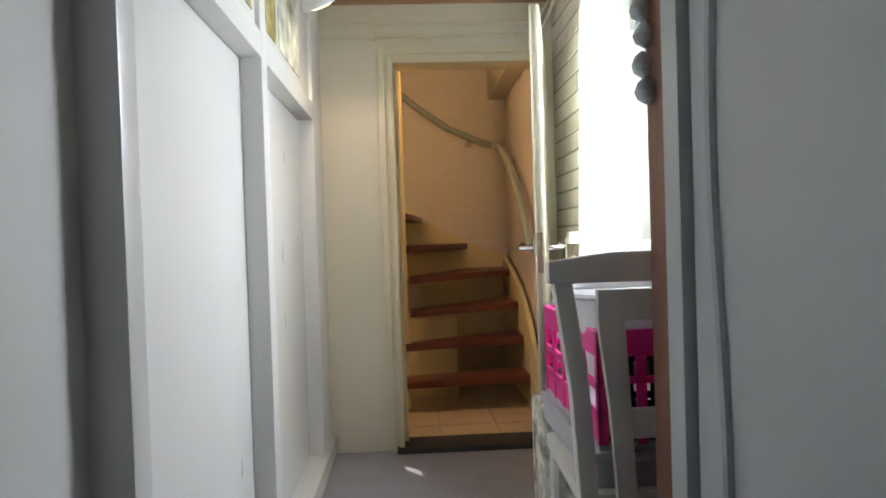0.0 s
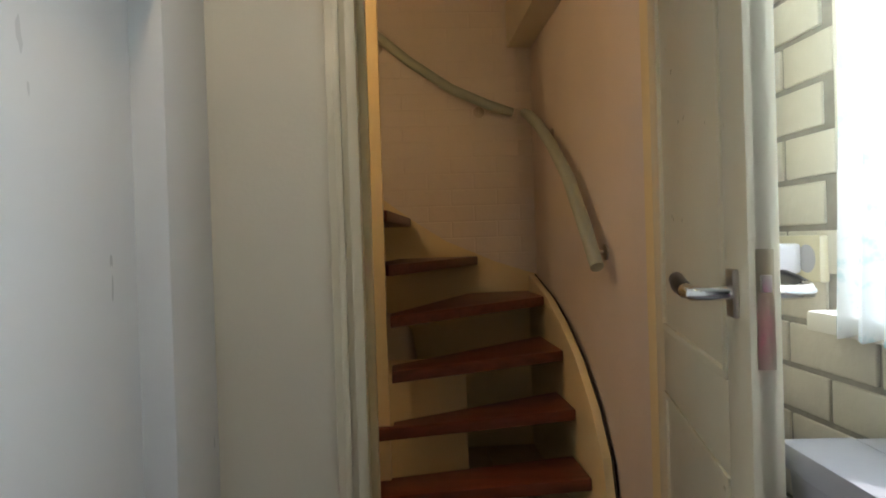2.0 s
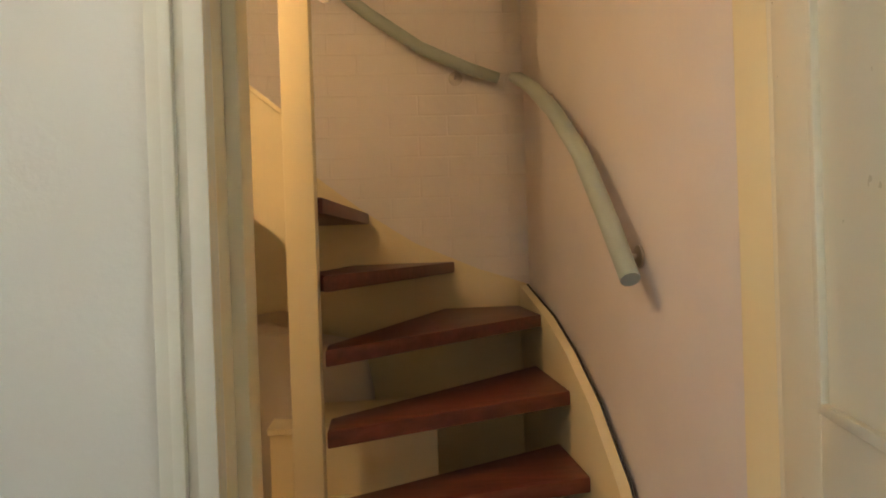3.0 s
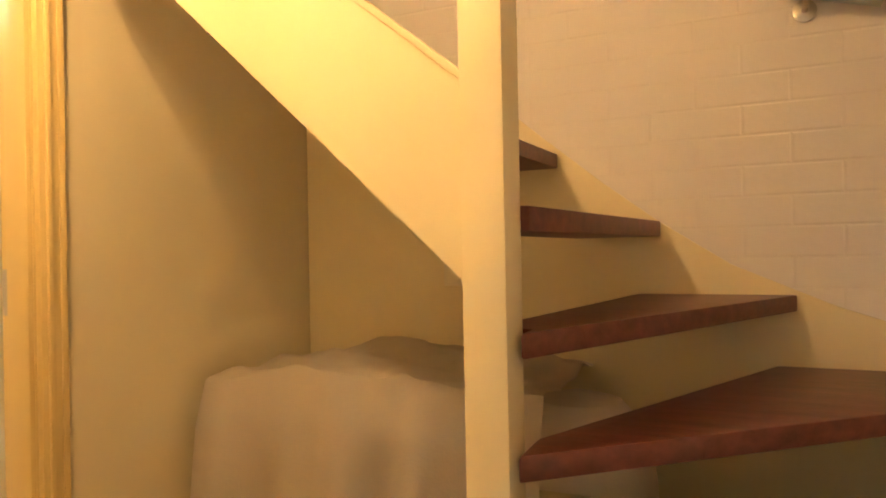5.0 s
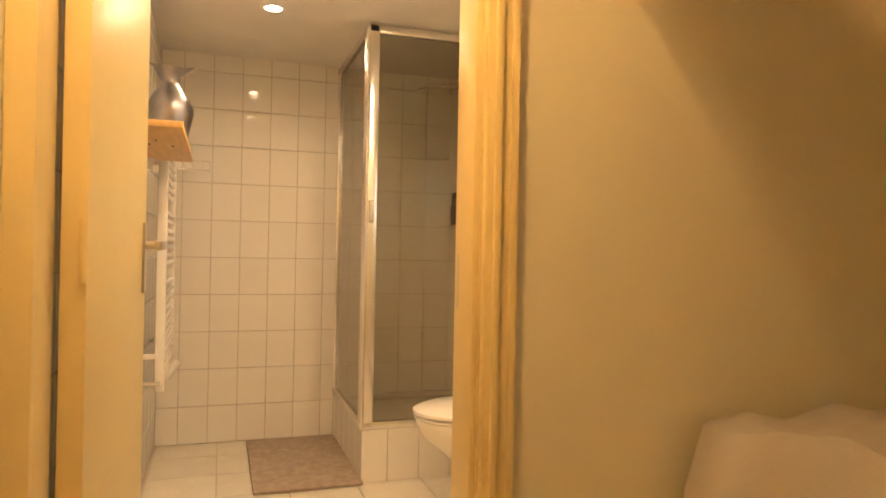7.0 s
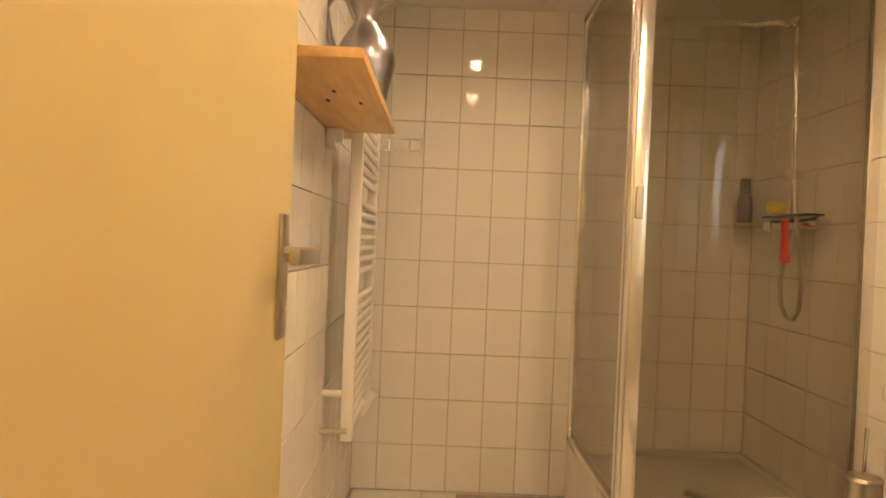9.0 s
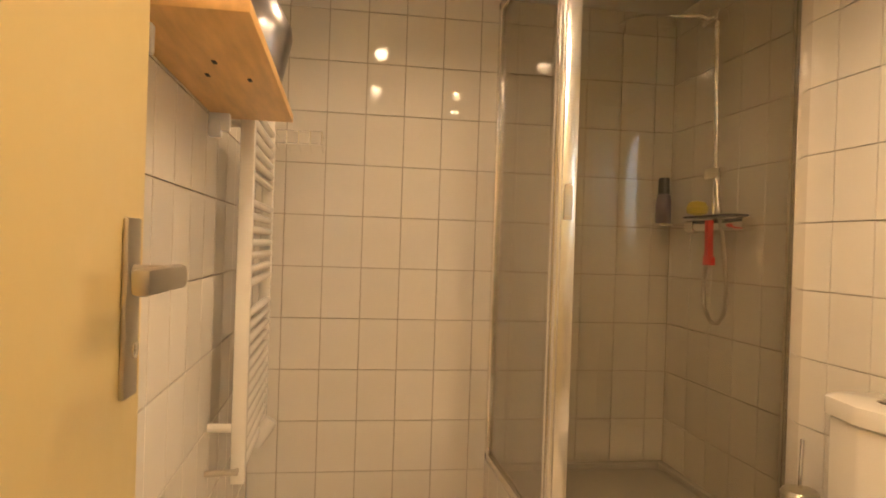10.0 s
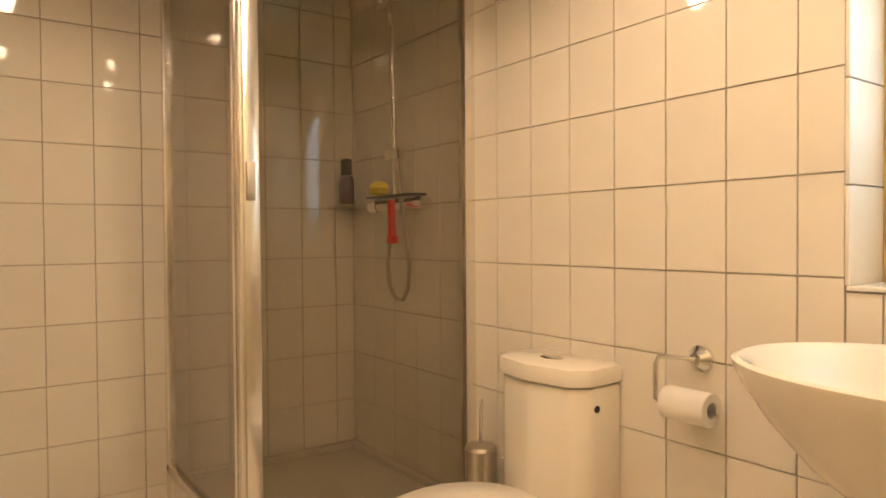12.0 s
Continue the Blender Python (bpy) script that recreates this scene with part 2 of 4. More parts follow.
def lathe(prof, n=28, sx=1.0, sy=1.0, at=(0, 0, 0)):
    bm = bmesh.new()
    rings = [[bm.verts.new((at[0] + r * sx * math.cos(a), at[1] + r * sy * math.sin(a), at[2] + z)) for a in (2 * math.pi * k / n for k in range(n))] for r, z in prof]
    for a, b in zip(rings, rings[1:]):
        for k in range(n):
            bm.faces.new((a[k], a[(k + 1) % n], b[(k + 1) % n], b[k]))
    bm.faces.new(rings[0][::-1])
    bm.faces.new(rings[-1])
    return bm


def prism(poly, axis, lo, hi, bev=0.0):
    """A flat outline pushed along an axis; poly in the two other coordinates, in x, y, z order."""
    bm = bmesh.new()

    def at(p, h):
        q = list(p)
        q.insert(axis, h)
        return bm.verts.new(q)
    a = [at(p, lo) for p in poly]
    b = [at(p, hi) for p in poly]
    bm.faces.new(a)
    bm.faces.new(b[::-1])
    k = len(poly)
    for i in range(k):
        bm.faces.new((a[i], b[i], b[(i + 1) % k], a[(i + 1) % k]))
    bmesh.ops.recalc_face_normals(bm, faces=bm.faces)
    if bev:
        bmesh.ops.bevel(bm, geom=list(bm.edges), offset=bev, segments=2, affect="EDGES", profile=0.6)
    return bm


def mesh_of(name, bm, material, smooth=35):
    bmesh.ops.recalc_face_normals(bm, faces=bm.faces)
    if smooth:
        lim = radians(smooth)
        for f in bm.faces:
            f.smooth = True
        for e in bm.edges:
            e.smooth = len(e.link_faces) == 2 and e.calc_face_angle(0) < lim
    me = bpy.data.meshes.new(name)
    bm.to_mesh(me)
    bm.free()
    me.materials.append(material)
    return me


def part(name, bm, material, parent, label=""):
    ob = new(name, mesh_of(name, bm, material))
    ob.parent = parent
    return tagged(ob, label)


def thing(name, label, category, group="", at=(0, 0, 0)):
    ob = new(name)
    ob.empty_display_size = 0.05
    ob.location = at
    return tagged(ob, label, category, group)


def solid(name, bm, material, label, category, group=""):
    return tagged(new(name, mesh_of(name, bm, material)), label, category, group)


def struct(name, bm, material, label):
    return tagged(new(name, mesh_of(name, bm, material)), label, name.split("_")[0], kind="structure")


def grid_tiles(parent, name, me_full, mat_, origin, u, v, n, cols, rows, gap=0.003, depth=0.008, bev=0.0015):
    """Tiles on a plane: origin, unit axes u, v, normal n; cols and rows are lists of (start, end)."""
    cache = {}
    for c0, c1 in cols:
        for r0, r1 in rows:
            w, h = round(c1 - c0 - gap, 4), round(r1 - r0 - gap, 4)
            if w < 0.008 or h < 0.008:
                continue
            if (w, h) not in cache:
                cache[w, h] = mesh_of(name, B((-w / 2, -h / 2, 0), (w / 2, h / 2, depth), bev), mat_, 0)
            ob = new(name, cache[w, h])
            p = Vector(origin) + Vector(u) * (c0 + c1) / 2 + Vector(v) * (r0 + r1) / 2
            m = Matrix((u, v, n)).transposed().to_4x4()
            m.translation = p
            k = random.uniform(-0.15, 0.15)
            ob.matrix_world = m @ pose(0, 0, 0, k, random.uniform(-0.15, 0.15), 0)
            ob.parent = parent


def spans(lo, hi, first, pitch):
    """Cuts lo..hi at first + k * pitch."""
    ks = [first + k * pitch for k in range(-60, 60) if lo + 1e-4 < first + k * pitch < hi - 1e-4]
    e = [lo, *ks, hi]
    return list(zip(e, e[1:]))

# ---- structure ----
XB, YN, YS, XW = -3.41, 1.90, 0.205, -0.675
HS = 0.22
struct("floor_corridor", B((-0.7, -5.2, -0.1), (1.3, 0.12, 0.03)), M_FLOOR, "grey painted floor of the corridor")
struct("floor_hall", B((-0.8, 0.12, -0.1), (1.3, 2.1, -0.008)), M_GROUT, "grouted bed under the hall tiles")
struct("floor_bathroom", B((-3.6, 0.0, -0.1), (-0.8, 2.1, -0.008)), M_GROUT, "grouted bed under the bathroom tiles")
struct("door_sill", B((0.31, 0.04, 0.0), (1.02, HS, 0.055), 0.006), M_DARK, "dark threshold strip in the doorway")
struct("bathroom_sill", B((-0.8, 0.26, -0.008), (-0.69, 0.936, 0.01), 0.004), M_TRIM, "low threshold of the bathroom door")
# end wall of the corridor, with the doorway
DL, DR, DH = 0.343, 1.005, 1.78
struct("wall_end", boxes(((-0.7, 0.1, 0), (DL - 0.02, HS, 2.6)), ((DR + 0.05, 0.1, 0), (1.3, HS, 2.6)), ((DL - 0.02, 0.1, DH + 0.02), (DR + 0.05, HS, 2.6))), M_WALLC, "cream painted wall with a doorway")
struct("wall_corridor_back", B((-0.8, -5.2, 0), (1.4, -5.1, 2.4)), M_WALLC, "cream wall closing the corridor")
struct("wall_closet_back", B((-0.8, -5.2, 0), (-0.7, HS, 2.4)), M_WALLC, "wall behind the built-in closets")
struct("ceiling_corridor", B((-0.8, -5.2, 2.2), (1.5, 0.1, 2.3)), M_CEIL, "white corridor ceiling")
fr = tagged(new("trim_door", mesh_of("trim_door", boxes(
    ((DL - 0.068, 0.078, 0.03), (DL, 0.1, DH + 0.075)), ((DR, 0.078, 0.03), (DR + 0.058, 0.1, DH + 0.075)), ((DL, 0.078, DH), (DR, 0.1, DH + 0.075)),
    ((DL - 0.05, 0.066, 0.03), (DL - 0.036, 0.08, DH + 0.04)), ((DL - 0.022, 0.062, 0.03), (DL, 0.08, DH + 0.012)), ((DL - 0.05, 0.066, DH + 0.036), (DR + 0.04, 0.08, DH + 0.05)), bev=0.003), M_TRIM)), "moulded cream door casing", "casing", kind="structure")
jb = tagged(new("trim_jamb", mesh_of("trim_jamb", boxes(((DL - 0.02, 0.1, 0.03), (DL, HS + 0.01, DH)), ((DR + 0.03, 0.1, 0.03), (DR + 0.05, HS + 0.01, DH)), ((DL - 0.02, 0.1, DH), (DR + 0.05, HS + 0.01, DH + 0.02)),
    ((DL, 0.15, 0.03), (DL + 0.018, HS, DH)), bev=0.002), M_STRING)), "cream inner jamb of the doorway", "jamb", kind="structure")
# brick wall with the window
BX, WY0, WY1, WZ0, WZ1 = 1.065, -1.27, -0.45, 0.90, 2.02
wall_brick = struct("wall_brick", boxes(((BX + 0.008, -5.2, 0), (BX + 0.2, WY0, 2.3)), ((BX + 0.008, WY1, 0), (BX + 0.2, 0.1, 2.3)), ((BX + 0.008, WY0, 0), (BX + 0.2, WY1, WZ0)), ((BX + 0.008, WY0, WZ1), (BX + 0.2, WY1, 2.3))), M_MORTAR, "brick wall painted cream with grey mortar joints")
# hall
struct("wall_east", B((1.11, HS, 0), (1.25, 2.1, 3.2)), M_SMOOTH, "white plastered stairwell wall")
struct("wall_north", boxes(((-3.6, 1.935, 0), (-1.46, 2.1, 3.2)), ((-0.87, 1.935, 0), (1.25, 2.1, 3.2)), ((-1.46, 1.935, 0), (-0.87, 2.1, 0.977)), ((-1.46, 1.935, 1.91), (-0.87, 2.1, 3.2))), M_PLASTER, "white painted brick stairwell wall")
struct("wall_west", boxes(((-0.8, HS - 0.05, 0), (XW, 0.24, 2.6)), ((-0.8, 0.956, 0), (XW, 1.935, 2.6)), ((-0.8, 0.24, 1.92), (XW, 0.956, 2.6))), M_HALL, "cream painted wall between hall and bathroom")
struct("ceiling_hall", B((-0.8, HS, 2.2), (1.25, 0.95, 2.3)), M_CEIL, "white hall ceiling")
struct("ceiling_stairwell", B((-0.8, 0.95, 3.1), (1.25, 1.95, 3.2)), M_CEIL, "white stairwell ceiling")
struct("wall_stairwell_upper", B((-0.8, 0.93, 2.3), (1.25, 0.99, 3.2)), M_HALL, "upper stairwell wall")
struct("wall_west_upper", B((-0.85, 0.95, 2.6), (XW, 1.95, 3.2)), M_HALL, "upper end of the stairwell")
struct("trim_boxing", B((0.99, HS + 0.12, 1.98), (1.11, 1.93, 2.2), 0.004), M_TRIM, "cream boxed ledge high on the stairwell wall")
# bathroom
wall_bb = struct("wall_bathroom_back", B((XB - 0.15, 0.05, 0), (XB - 0.008, 2.1, 2.4)), M_GROUT, "bathroom wall of cream glazed tiles")
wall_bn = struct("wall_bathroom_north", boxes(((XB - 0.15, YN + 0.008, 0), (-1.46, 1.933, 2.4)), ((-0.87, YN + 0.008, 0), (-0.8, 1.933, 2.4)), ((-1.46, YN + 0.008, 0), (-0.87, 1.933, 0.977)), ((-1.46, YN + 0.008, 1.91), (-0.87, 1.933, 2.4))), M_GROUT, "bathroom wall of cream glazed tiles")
wall_bs = struct("wall_bathroom_south", B((XB - 0.15, 0.05, 0), (-0.8, YS - 0.008, 2.4)), M_GROUT, "bathroom wall of cream glazed tiles")
struct("ceiling_bathroom", B((XB - 0.15, 0.05, 2.095), (-0.8, 2.1, 2.18)), M_CEIL, "smooth white bathroom ceiling")
bf = tagged(new("trim_bathroom_door", mesh_of("trim_bathroom_door", boxes(
    ((XW, 0.940, 0.01), (XW + 0.018, 0.998, 2.0)), ((XW, HS + 0.001, 0.01), (XW + 0.018, 0.262, 2.0)), ((XW, 0.262, 1.915), (XW + 0.018, 0.936, 2.0)),
    ((-0.80, 0.936, 0.01), (XW, 0.956, 1.935)), ((-0.80, 0.24, 0.01), (XW, 0.258, 1.935)), ((-0.80, 0.258, 1.915), (XW, 0.936, 1.935)),
    ((XW + 0.018, 0.953, 0.01), (XW + 0.026, 0.966, 1.97)), ((XW + 0.018, 0.984, 0.01), (XW + 0.023, 0.998, 2.0)), ((-0.745, 0.924, 0.01), (XW, 0.936, 1.915)), bev=0.002), M_YELLOW)), "yellow painted door frame of the bathroom", "frame", kind="structure")

# ---- stairs ----
stair = thing("winder_staircase", "painted open winder staircase with red-brown treads and cream strings", "staircase")
part("newel_post", B((0.30, 0.95, 0), (0.372, 1.03, 2.5), 0.006), M_STRING, stair, "square cream newel post")
part("inner_string", prism([(0.30, 1.023), (0.30, 1.335), (-0.67, 2.13), (-0.67, 1.91)], 1, 0.962, 0.992), M_STRING, stair, "cream stair string")
part("string_capping", prism([(0.30, 1.335), (0.30, 1.350), (-0.67, 2.145), (-0.67, 2.13)], 1, 0.956, 0.998, 0.002), M_STRING, stair)
top = [(1.107, 0.0), (1.107, 0.845), (0.9, 0.915), (0.659, 1.022), (0.48, 1.14), (0.327, 1.257), (0.148, 1.405), (-0.3, 1.79), (-0.67, 2.12), (-0.67, 0.0)]
part("wall_string", prism(top, 1, 1.905, 1.933), M_STRING, stair, "cream wall string")
part("east_string", prism([(0.70, 0.0), (0.69, 0.14), (0.74, 0.30), (0.85, 0.43), (1.05, 0.575), (1.27, 0.68), (1.5, 0.76), (1.904, 0.845), (1.904, 0.0)], 0, 1.062, 1.092, 0.003), M_STRING, stair, "curved cream wall string")
# Solid near-black strip gives the shade between string and wall.
part("gap_shade_strip", prism([(0.697, 0.0), (0.687, 0.14), (0.737, 0.302), (0.848, 0.433), (1.048, 0.579), (1.268, 0.684), (1.498, 0.764), (1.904, 0.848), (1.904, 0.0)], 0, 1.0925, 1.097), M_DARK, stair, "dark strip put in for the shade behind the string")
TREADS = [
    (0.19, [(0.22, 0.79), (1.06, 0.86), (1.06, 1.12), (0.22, 0.948)]),
    (0.383, [(0.22, 0.88), (1.06, 1.05), (1.06, 1.36), (0.384, 1.0), (0.384, 0.948), (0.22, 0.948)]),
    (0.575, [(0.384, 0.93), (1.06, 1.22), (1.06, 1.65), (0.384, 1.06)]),
    (0.765, [(0.384, 0.955), (1.06, 1.55), (1.06, 1.903), (0.76, 1.903), (0.384, 1.06)]),
    (0.945, [(0.384, 0.975), (0.81, 1.903), (0.42, 1.903), (0.30, 1.034), (0.384, 1.034)]),
    (1.142, [(0.384, 1.034), (0.485, 1.903), (0.25, 1.903), (0.25, 0.994), (0.298, 0.994), (0.298, 1.034)]),
]
for k in range(4):
    x = 0.205 - 0.225 * k
    TREADS.append((1.345 + 0.195 * k, [(x - 0.04, 0.994), (x, 1.903), (x - 0.215, 1.903), (x - 0.225, 0.994)]))
for z, poly in TREADS:
    part("tread", prism(poly, 2, z - 0.042, z, 0.006), M_TREAD, stair, "worn red-brown painted tread")
# hand rails
rail = thing("handrail", "grey-green painted wooden handrail on the stairwell wall", "handrail", "stair handrails")
part("bar", T([(0.2, 1.865, 2.16), (0.33, 1.865, 2.04), (0.5, 1.868, 1.90), (0.7, 1.868, 1.765), (0.88, 1.868, 1.685), (1.0, 1.868, 1.645)], [0.022, 0.024, 0.024, 0.024, 0.024, 0.021], 12), M_RAIL, rail)
for bx, bz in ((0.84, 1.66), (0.345, 1.985)):
    part("bracket", bm_tube(lathe([(0.001, 0), (0.028, 0.002), (0.028, 0.008), (0.012, 0.012)], 16, at=(0, 0, 0)), [(0, 0, 0.01), (0, 0, 0.045), (0, 0.03, 0.065)], 0.007), M_STEEL, rail, "round steel wall bracket").matrix_local = Matrix.Translation((bx, 1.933, bz)) @ pose(0, 0, 0, 90, 0, 0)
rail2 = thing("handrail", "curved grey-green wooden handrail on the plastered wall", "handrail", "stair handrails")
part("bar", T([(1.045, 1.80, 1.63), (1.045, 1.70, 1.60), (1.045, 1.5, 1.52), (1.045, 1.25, 1.395), (1.045, 1.0, 1.235), (1.045, 0.80, 1.05), (1.045, 0.68, 0.925)], [0.02, 0.024, 0.024, 0.024, 0.024, 0.024, 0.022], 12), M_RAIL, rail2)
for by, bz in ((1.5, 1.475), (0.78, 0.97)):
    part("bracket", bm_tube(lathe([(0.001, 0), (0.026, 0.002), (0.026, 0.008), (0.012, 0.012)], 16), [(0, 0, 0.01), (0, 0, 0.04), (0.02, 0, 0.062)], 0.007), M_STEEL, rail2, "round steel wall bracket").matrix_local = Matrix.Translation((1.109, by, bz)) @ pose(0, 0, 0, 0, -90, 0)
sk = thing("alcove_socket", "small white wall socket in the stair alcove", "socket")
part("plate", B((-0.16, 1.896, 0.965), (0.0, 1.904, 1.03), 0.003), M_TRIM, sk)
part("outlet", T([(-0.06, 1.8965, 0.997), (-0.06, 1.892, 0.997)], 0.02, 18), M_STEEL, sk)
part("switch", B((-0.145, 1.892, 0.975), (-0.105, 1.896, 1.02), 0.002), M_TRIM, sk)
# meter box under the stair
mb = thing("meter_cupboard", "low cream painted cupboard under the stairs", "cupboard")
part("body", B((0.20, 1.22, 0.0), (0.67, 1.50, 0.495), 0.004), M_STRING, mb)
part("lid", B((0.195, 1.21, 0.498), (0.70, 1.51, 0.515), 0.003), M_STRING, mb)
part("door", B((0.205, 1.208, 0.02), (0.665, 1.219, 0.32), 0.003), M_STRING, mb)

# sheet-covered bed of boxes in the alcove
def draped(name, x0, x1, y0, y1, h, seed, label):
    """A sheet over boxes: flat lumpy top, falling in folds at the front and the open end."""
    bm = bmesh.new()
    nx, ny = 90, 60
    vs = {}
    for i in range(nx + 1):
        for j in range(ny + 1):
            s, v = i / nx, j / ny
            a = s * 1.55 - 0.38  # along, negative: hanging at the end
            d = v * 1.5 - 0.72   # across, positive: hanging at the front
            x = x0 + max(a, 0) / 1.17 * (x1 - x0)
            y = y1 - (y1 - y0) * min(v * 1.5 / 0.72, 1)
            z = h + 0.045 * math.exp(-((x - x0 - 0.32) / 0.16) ** 2) + 0.03 * math.exp(-((x - x0 - 0.62) / 0.25) ** 2)
            z += 0.010 * noise.noise((x * 5, y * 5, seed)) + 0.012 * noise.noise((x * 13, y * 11, seed + 3))
            z += 0.022 * (0.5 - abs(math.sin((x * 0.8 + y * 1.3) * 7 + 2 * noise.noise((x * 2, y * 2, 5)))))
            dr = max(d, 0)
            if dr > 0:
                z -= dr * 0.95
                y -= 0.03 * min(dr * 8, 1) + dr * (0.10 * math.sin(x * 19 + 1.5 * math.sin(x * 5) + dr * 3) + 0.07 * math.sin(x * 33 + 1) + 0.06)
            da = max(-a, 0)
            if da > 0:
                z -= da * 1.0
                x -= 0.008 + da * 0.035 * (1 + math.sin(y * 22))
            vs[i, j] = bm.verts.new((max(x, -0.672), y, max(z, 0.006)))
    for i in range(nx):
        for j in range(ny):
            bm.faces.new((vs[i, j], vs[i + 1, j], vs[i + 1, j + 1], vs[i, j + 1]))
    bmesh.ops.solidify(bm, geom=list(bm.faces), thickness=0.003)
    return solid(name, bm, M_SHEET, label, "sheet")


draped("draped_sheet", -0.63, 0.30, 1.385, 1.90, 0.75, 3, "white cotton sheet draped over stored boxes in the alcove")
# Lathed lump added where the sheet runs on behind the newel.
solid("sheet_end_lump", lathe([(0.05, 0.0), (0.2, 0.02), (0.215, 0.3), (0.21, 0.5), (0.185, 0.62), (0.12, 0.69), (0.02, 0.712)], 32, 0.9, 0.85, (0.30, 1.70, 0.0)), M_SHEET, "pale rounded lump in place of the sheet's far end", "bag")

# ---- bathroom door ----
def lever(parent, p, out, along, metal, plate=True, h=0.24):
    """Door lever: p on the leaf's face, out away from it, along the lever."""
    out, along = Vector(out), Vector(along)
    up = Vector((0, 0, 1))
    m = Matrix((along, up, out)).transposed().to_4x4()
    m.translation = p
    if plate:
        pl = part("back_plate", B((-0.02, -h * 0.68, 0), (0.02, h * 0.32, 0.006), 0.003), metal, parent, "brushed metal back plate")
        pl.matrix_local = m
        kh = part("keyhole", lathe([(0.001, 0.0), (0.008, 0.001), (0.008, 0.004), (0.001, 0.0045)], 14, at=(0, -0.075, 0.006)), M_CHROME, parent)
        kh.matrix_local = m
    hd = part("lever", bm_tube(B((-0.012, -0.012, 0.038), (0.115, 0.012, 0.055), 0.006), [(0, 0, 0), (0, 0, 0.045)], 0.011), metal, parent, "metal lever handle")
    hd.matrix_local = m


bdoor = thing("bathroom_door", "open yellow painted flush door of the bathroom", "door", at=(-0.79, 0.265, 0.015))
bdoor.rotation_euler = (0, 0, radians(178.6))
part("leaf", B((0.014, -0.04, 0.0), (0.735, 0.0, 1.89), 0.003), M_YELLOW, bdoor)
lever(bdoor, (0.688, -0.04, 1.042), (0, -1, 0), (-1, 0, 0), M_STEEL, True, 0.18)
for hz in (0.25, 0.98, 1.65):
    part("hinge", T([(0.004, -0.036, hz), (0.004, -0.036, hz + 0.1)], 0.007, 10), M_YELLOW, bdoor, "painted hinge")
struct("strike_plate", B((-0.775, 0.9325, 0.95), (-0.75, 0.9355, 1.05)), M_STEEL, "small steel strike plate in the frame")

# ---- corridor door ----
cdoor = thing("corridor_door", "open cream panelled door standing into the corridor", "door", at=(0.995, 0.075, 0.035))
cdoor.rotation_euler = (0, 0, radians(-103.2))
W, DZ = 0.745, 1.745
part("leaf", boxes(((0.0, 0.005, 0), (W, 0.031, DZ)), ((0.0, 0, 0), (0.11, 0.036, DZ)), ((W - 0.11, 0, 0), (W, 0.036, DZ)), ((0.11, 0, 0), (W - 0.11, 0.036, 0.2)), ((0.11, 0, 0.66), (W - 0.11, 0.036, 0.79)), ((0.11, 0, 1.62), (W - 0.11, 0.036, DZ)), bev=0.004), M_TRIM, cdoor)
part("panel_bead", boxes(((0.11, -0.003, 0.79), (0.122, 0.006, 1.62)), ((W - 0.122, -0.003, 0.79), (W - 0.11, 0.006, 1.62)), ((0.11, -0.003, 0.79), (W - 0.11, 0.006, 0.802)), ((0.11, -0.003, 0.648), (W - 0.11, 0.006, 0.66)), ((W - 0.122, -0.003, 0.2), (W - 0.11, 0.006, 0.66)), bev=0.002), M_TRIM, cdoor)
part("lock_plate", B((W, 0.008, 0.825), (W + 0.002, 0.028, 0.965), 0.0008), M_BRASS, cdoor, "dull brass lock plate on the edge")
part("latch_bolt", B((W + 0.001, 0.012, 0.915), (W + 0.008, 0.024, 0.935), 0.002), M_STEEL, cdoor)
for yy, o in ((0.0, -1), (0.036, 1)):
    part("rosette", B((W - 0.072, min(yy, yy + 0.008 * o), 0.88), (W - 0.038, max(yy, yy + 0.008 * o), 0.94), 0.003), M_STEEL, cdoor, "square steel rosette")
    neck = part("lever_neck", T([(W - 0.055, yy, 0.91), (W - 0.055, yy + 0.038 * o, 0.91), (W - 0.062, yy + 0.05 * o, 0.91), (W - 0.085, yy + 0.054 * o, 0.912)], [0.010, 0.009, 0.0095, 0.010], 14), M_CHROME, cdoor, "chrome lever neck")
    part("grip", T([(W - 0.085, yy + 0.054 * o, 0.912), (W - 0.12, yy + 0.055 * o, 0.916), (W - 0.16, yy + 0.052 * o, 0.922), (W - 0.178, yy + 0.046 * o, 0.924)], [0.0105, 0.0115, 0.0105, 0.006], 14), M_BLACK, neck, "dark lever grip")

# ---- corridor things ----
PX, SX = -0.043, 0.016
closet = thing("built_in_closet", "built-in closet wall of white gloss panels in cream frames", "closet")
STILES = [(-3.15, -3.05), (-2.025, -1.965), (-1.125, -1.05), (-0.175, 0.099)]
for a, b in STILES:
    part("stile", B((PX - 0.03, a, 0.03), (SX, b, 2.195), 0.004), M_CLOSET, closet)
for (a0, a), (b, b1) in zip(STILES, STILES[1:]):
    part("panel", B((PX - 0.02, a - 0.002, 0.10), (PX, b + 0.002, 1.488), 0.002), M_CLOSET, closet, "white gloss closet panel")
    part("rail", B((PX - 0.03, a, 1.488), (SX, b, 1.56), 0.004), M_CLOSET, closet)
    part("upper_panel", B((PX - 0.02, a - 0.002, 1.56), (PX + 0.045, b + 0.002, 2.195), 0.002), M_CLOSET, closet)
part("plinth", B((PX - 0.03, -5.1, 0.03), (SX + 0.02, 0.098, 0.11), 0.004), M_CLOSET, closet)
part("panel", B((PX - 0.02, -5.1, 0.10), (PX, -3.15, 2.195), 0.002), M_CLOSET, closet)
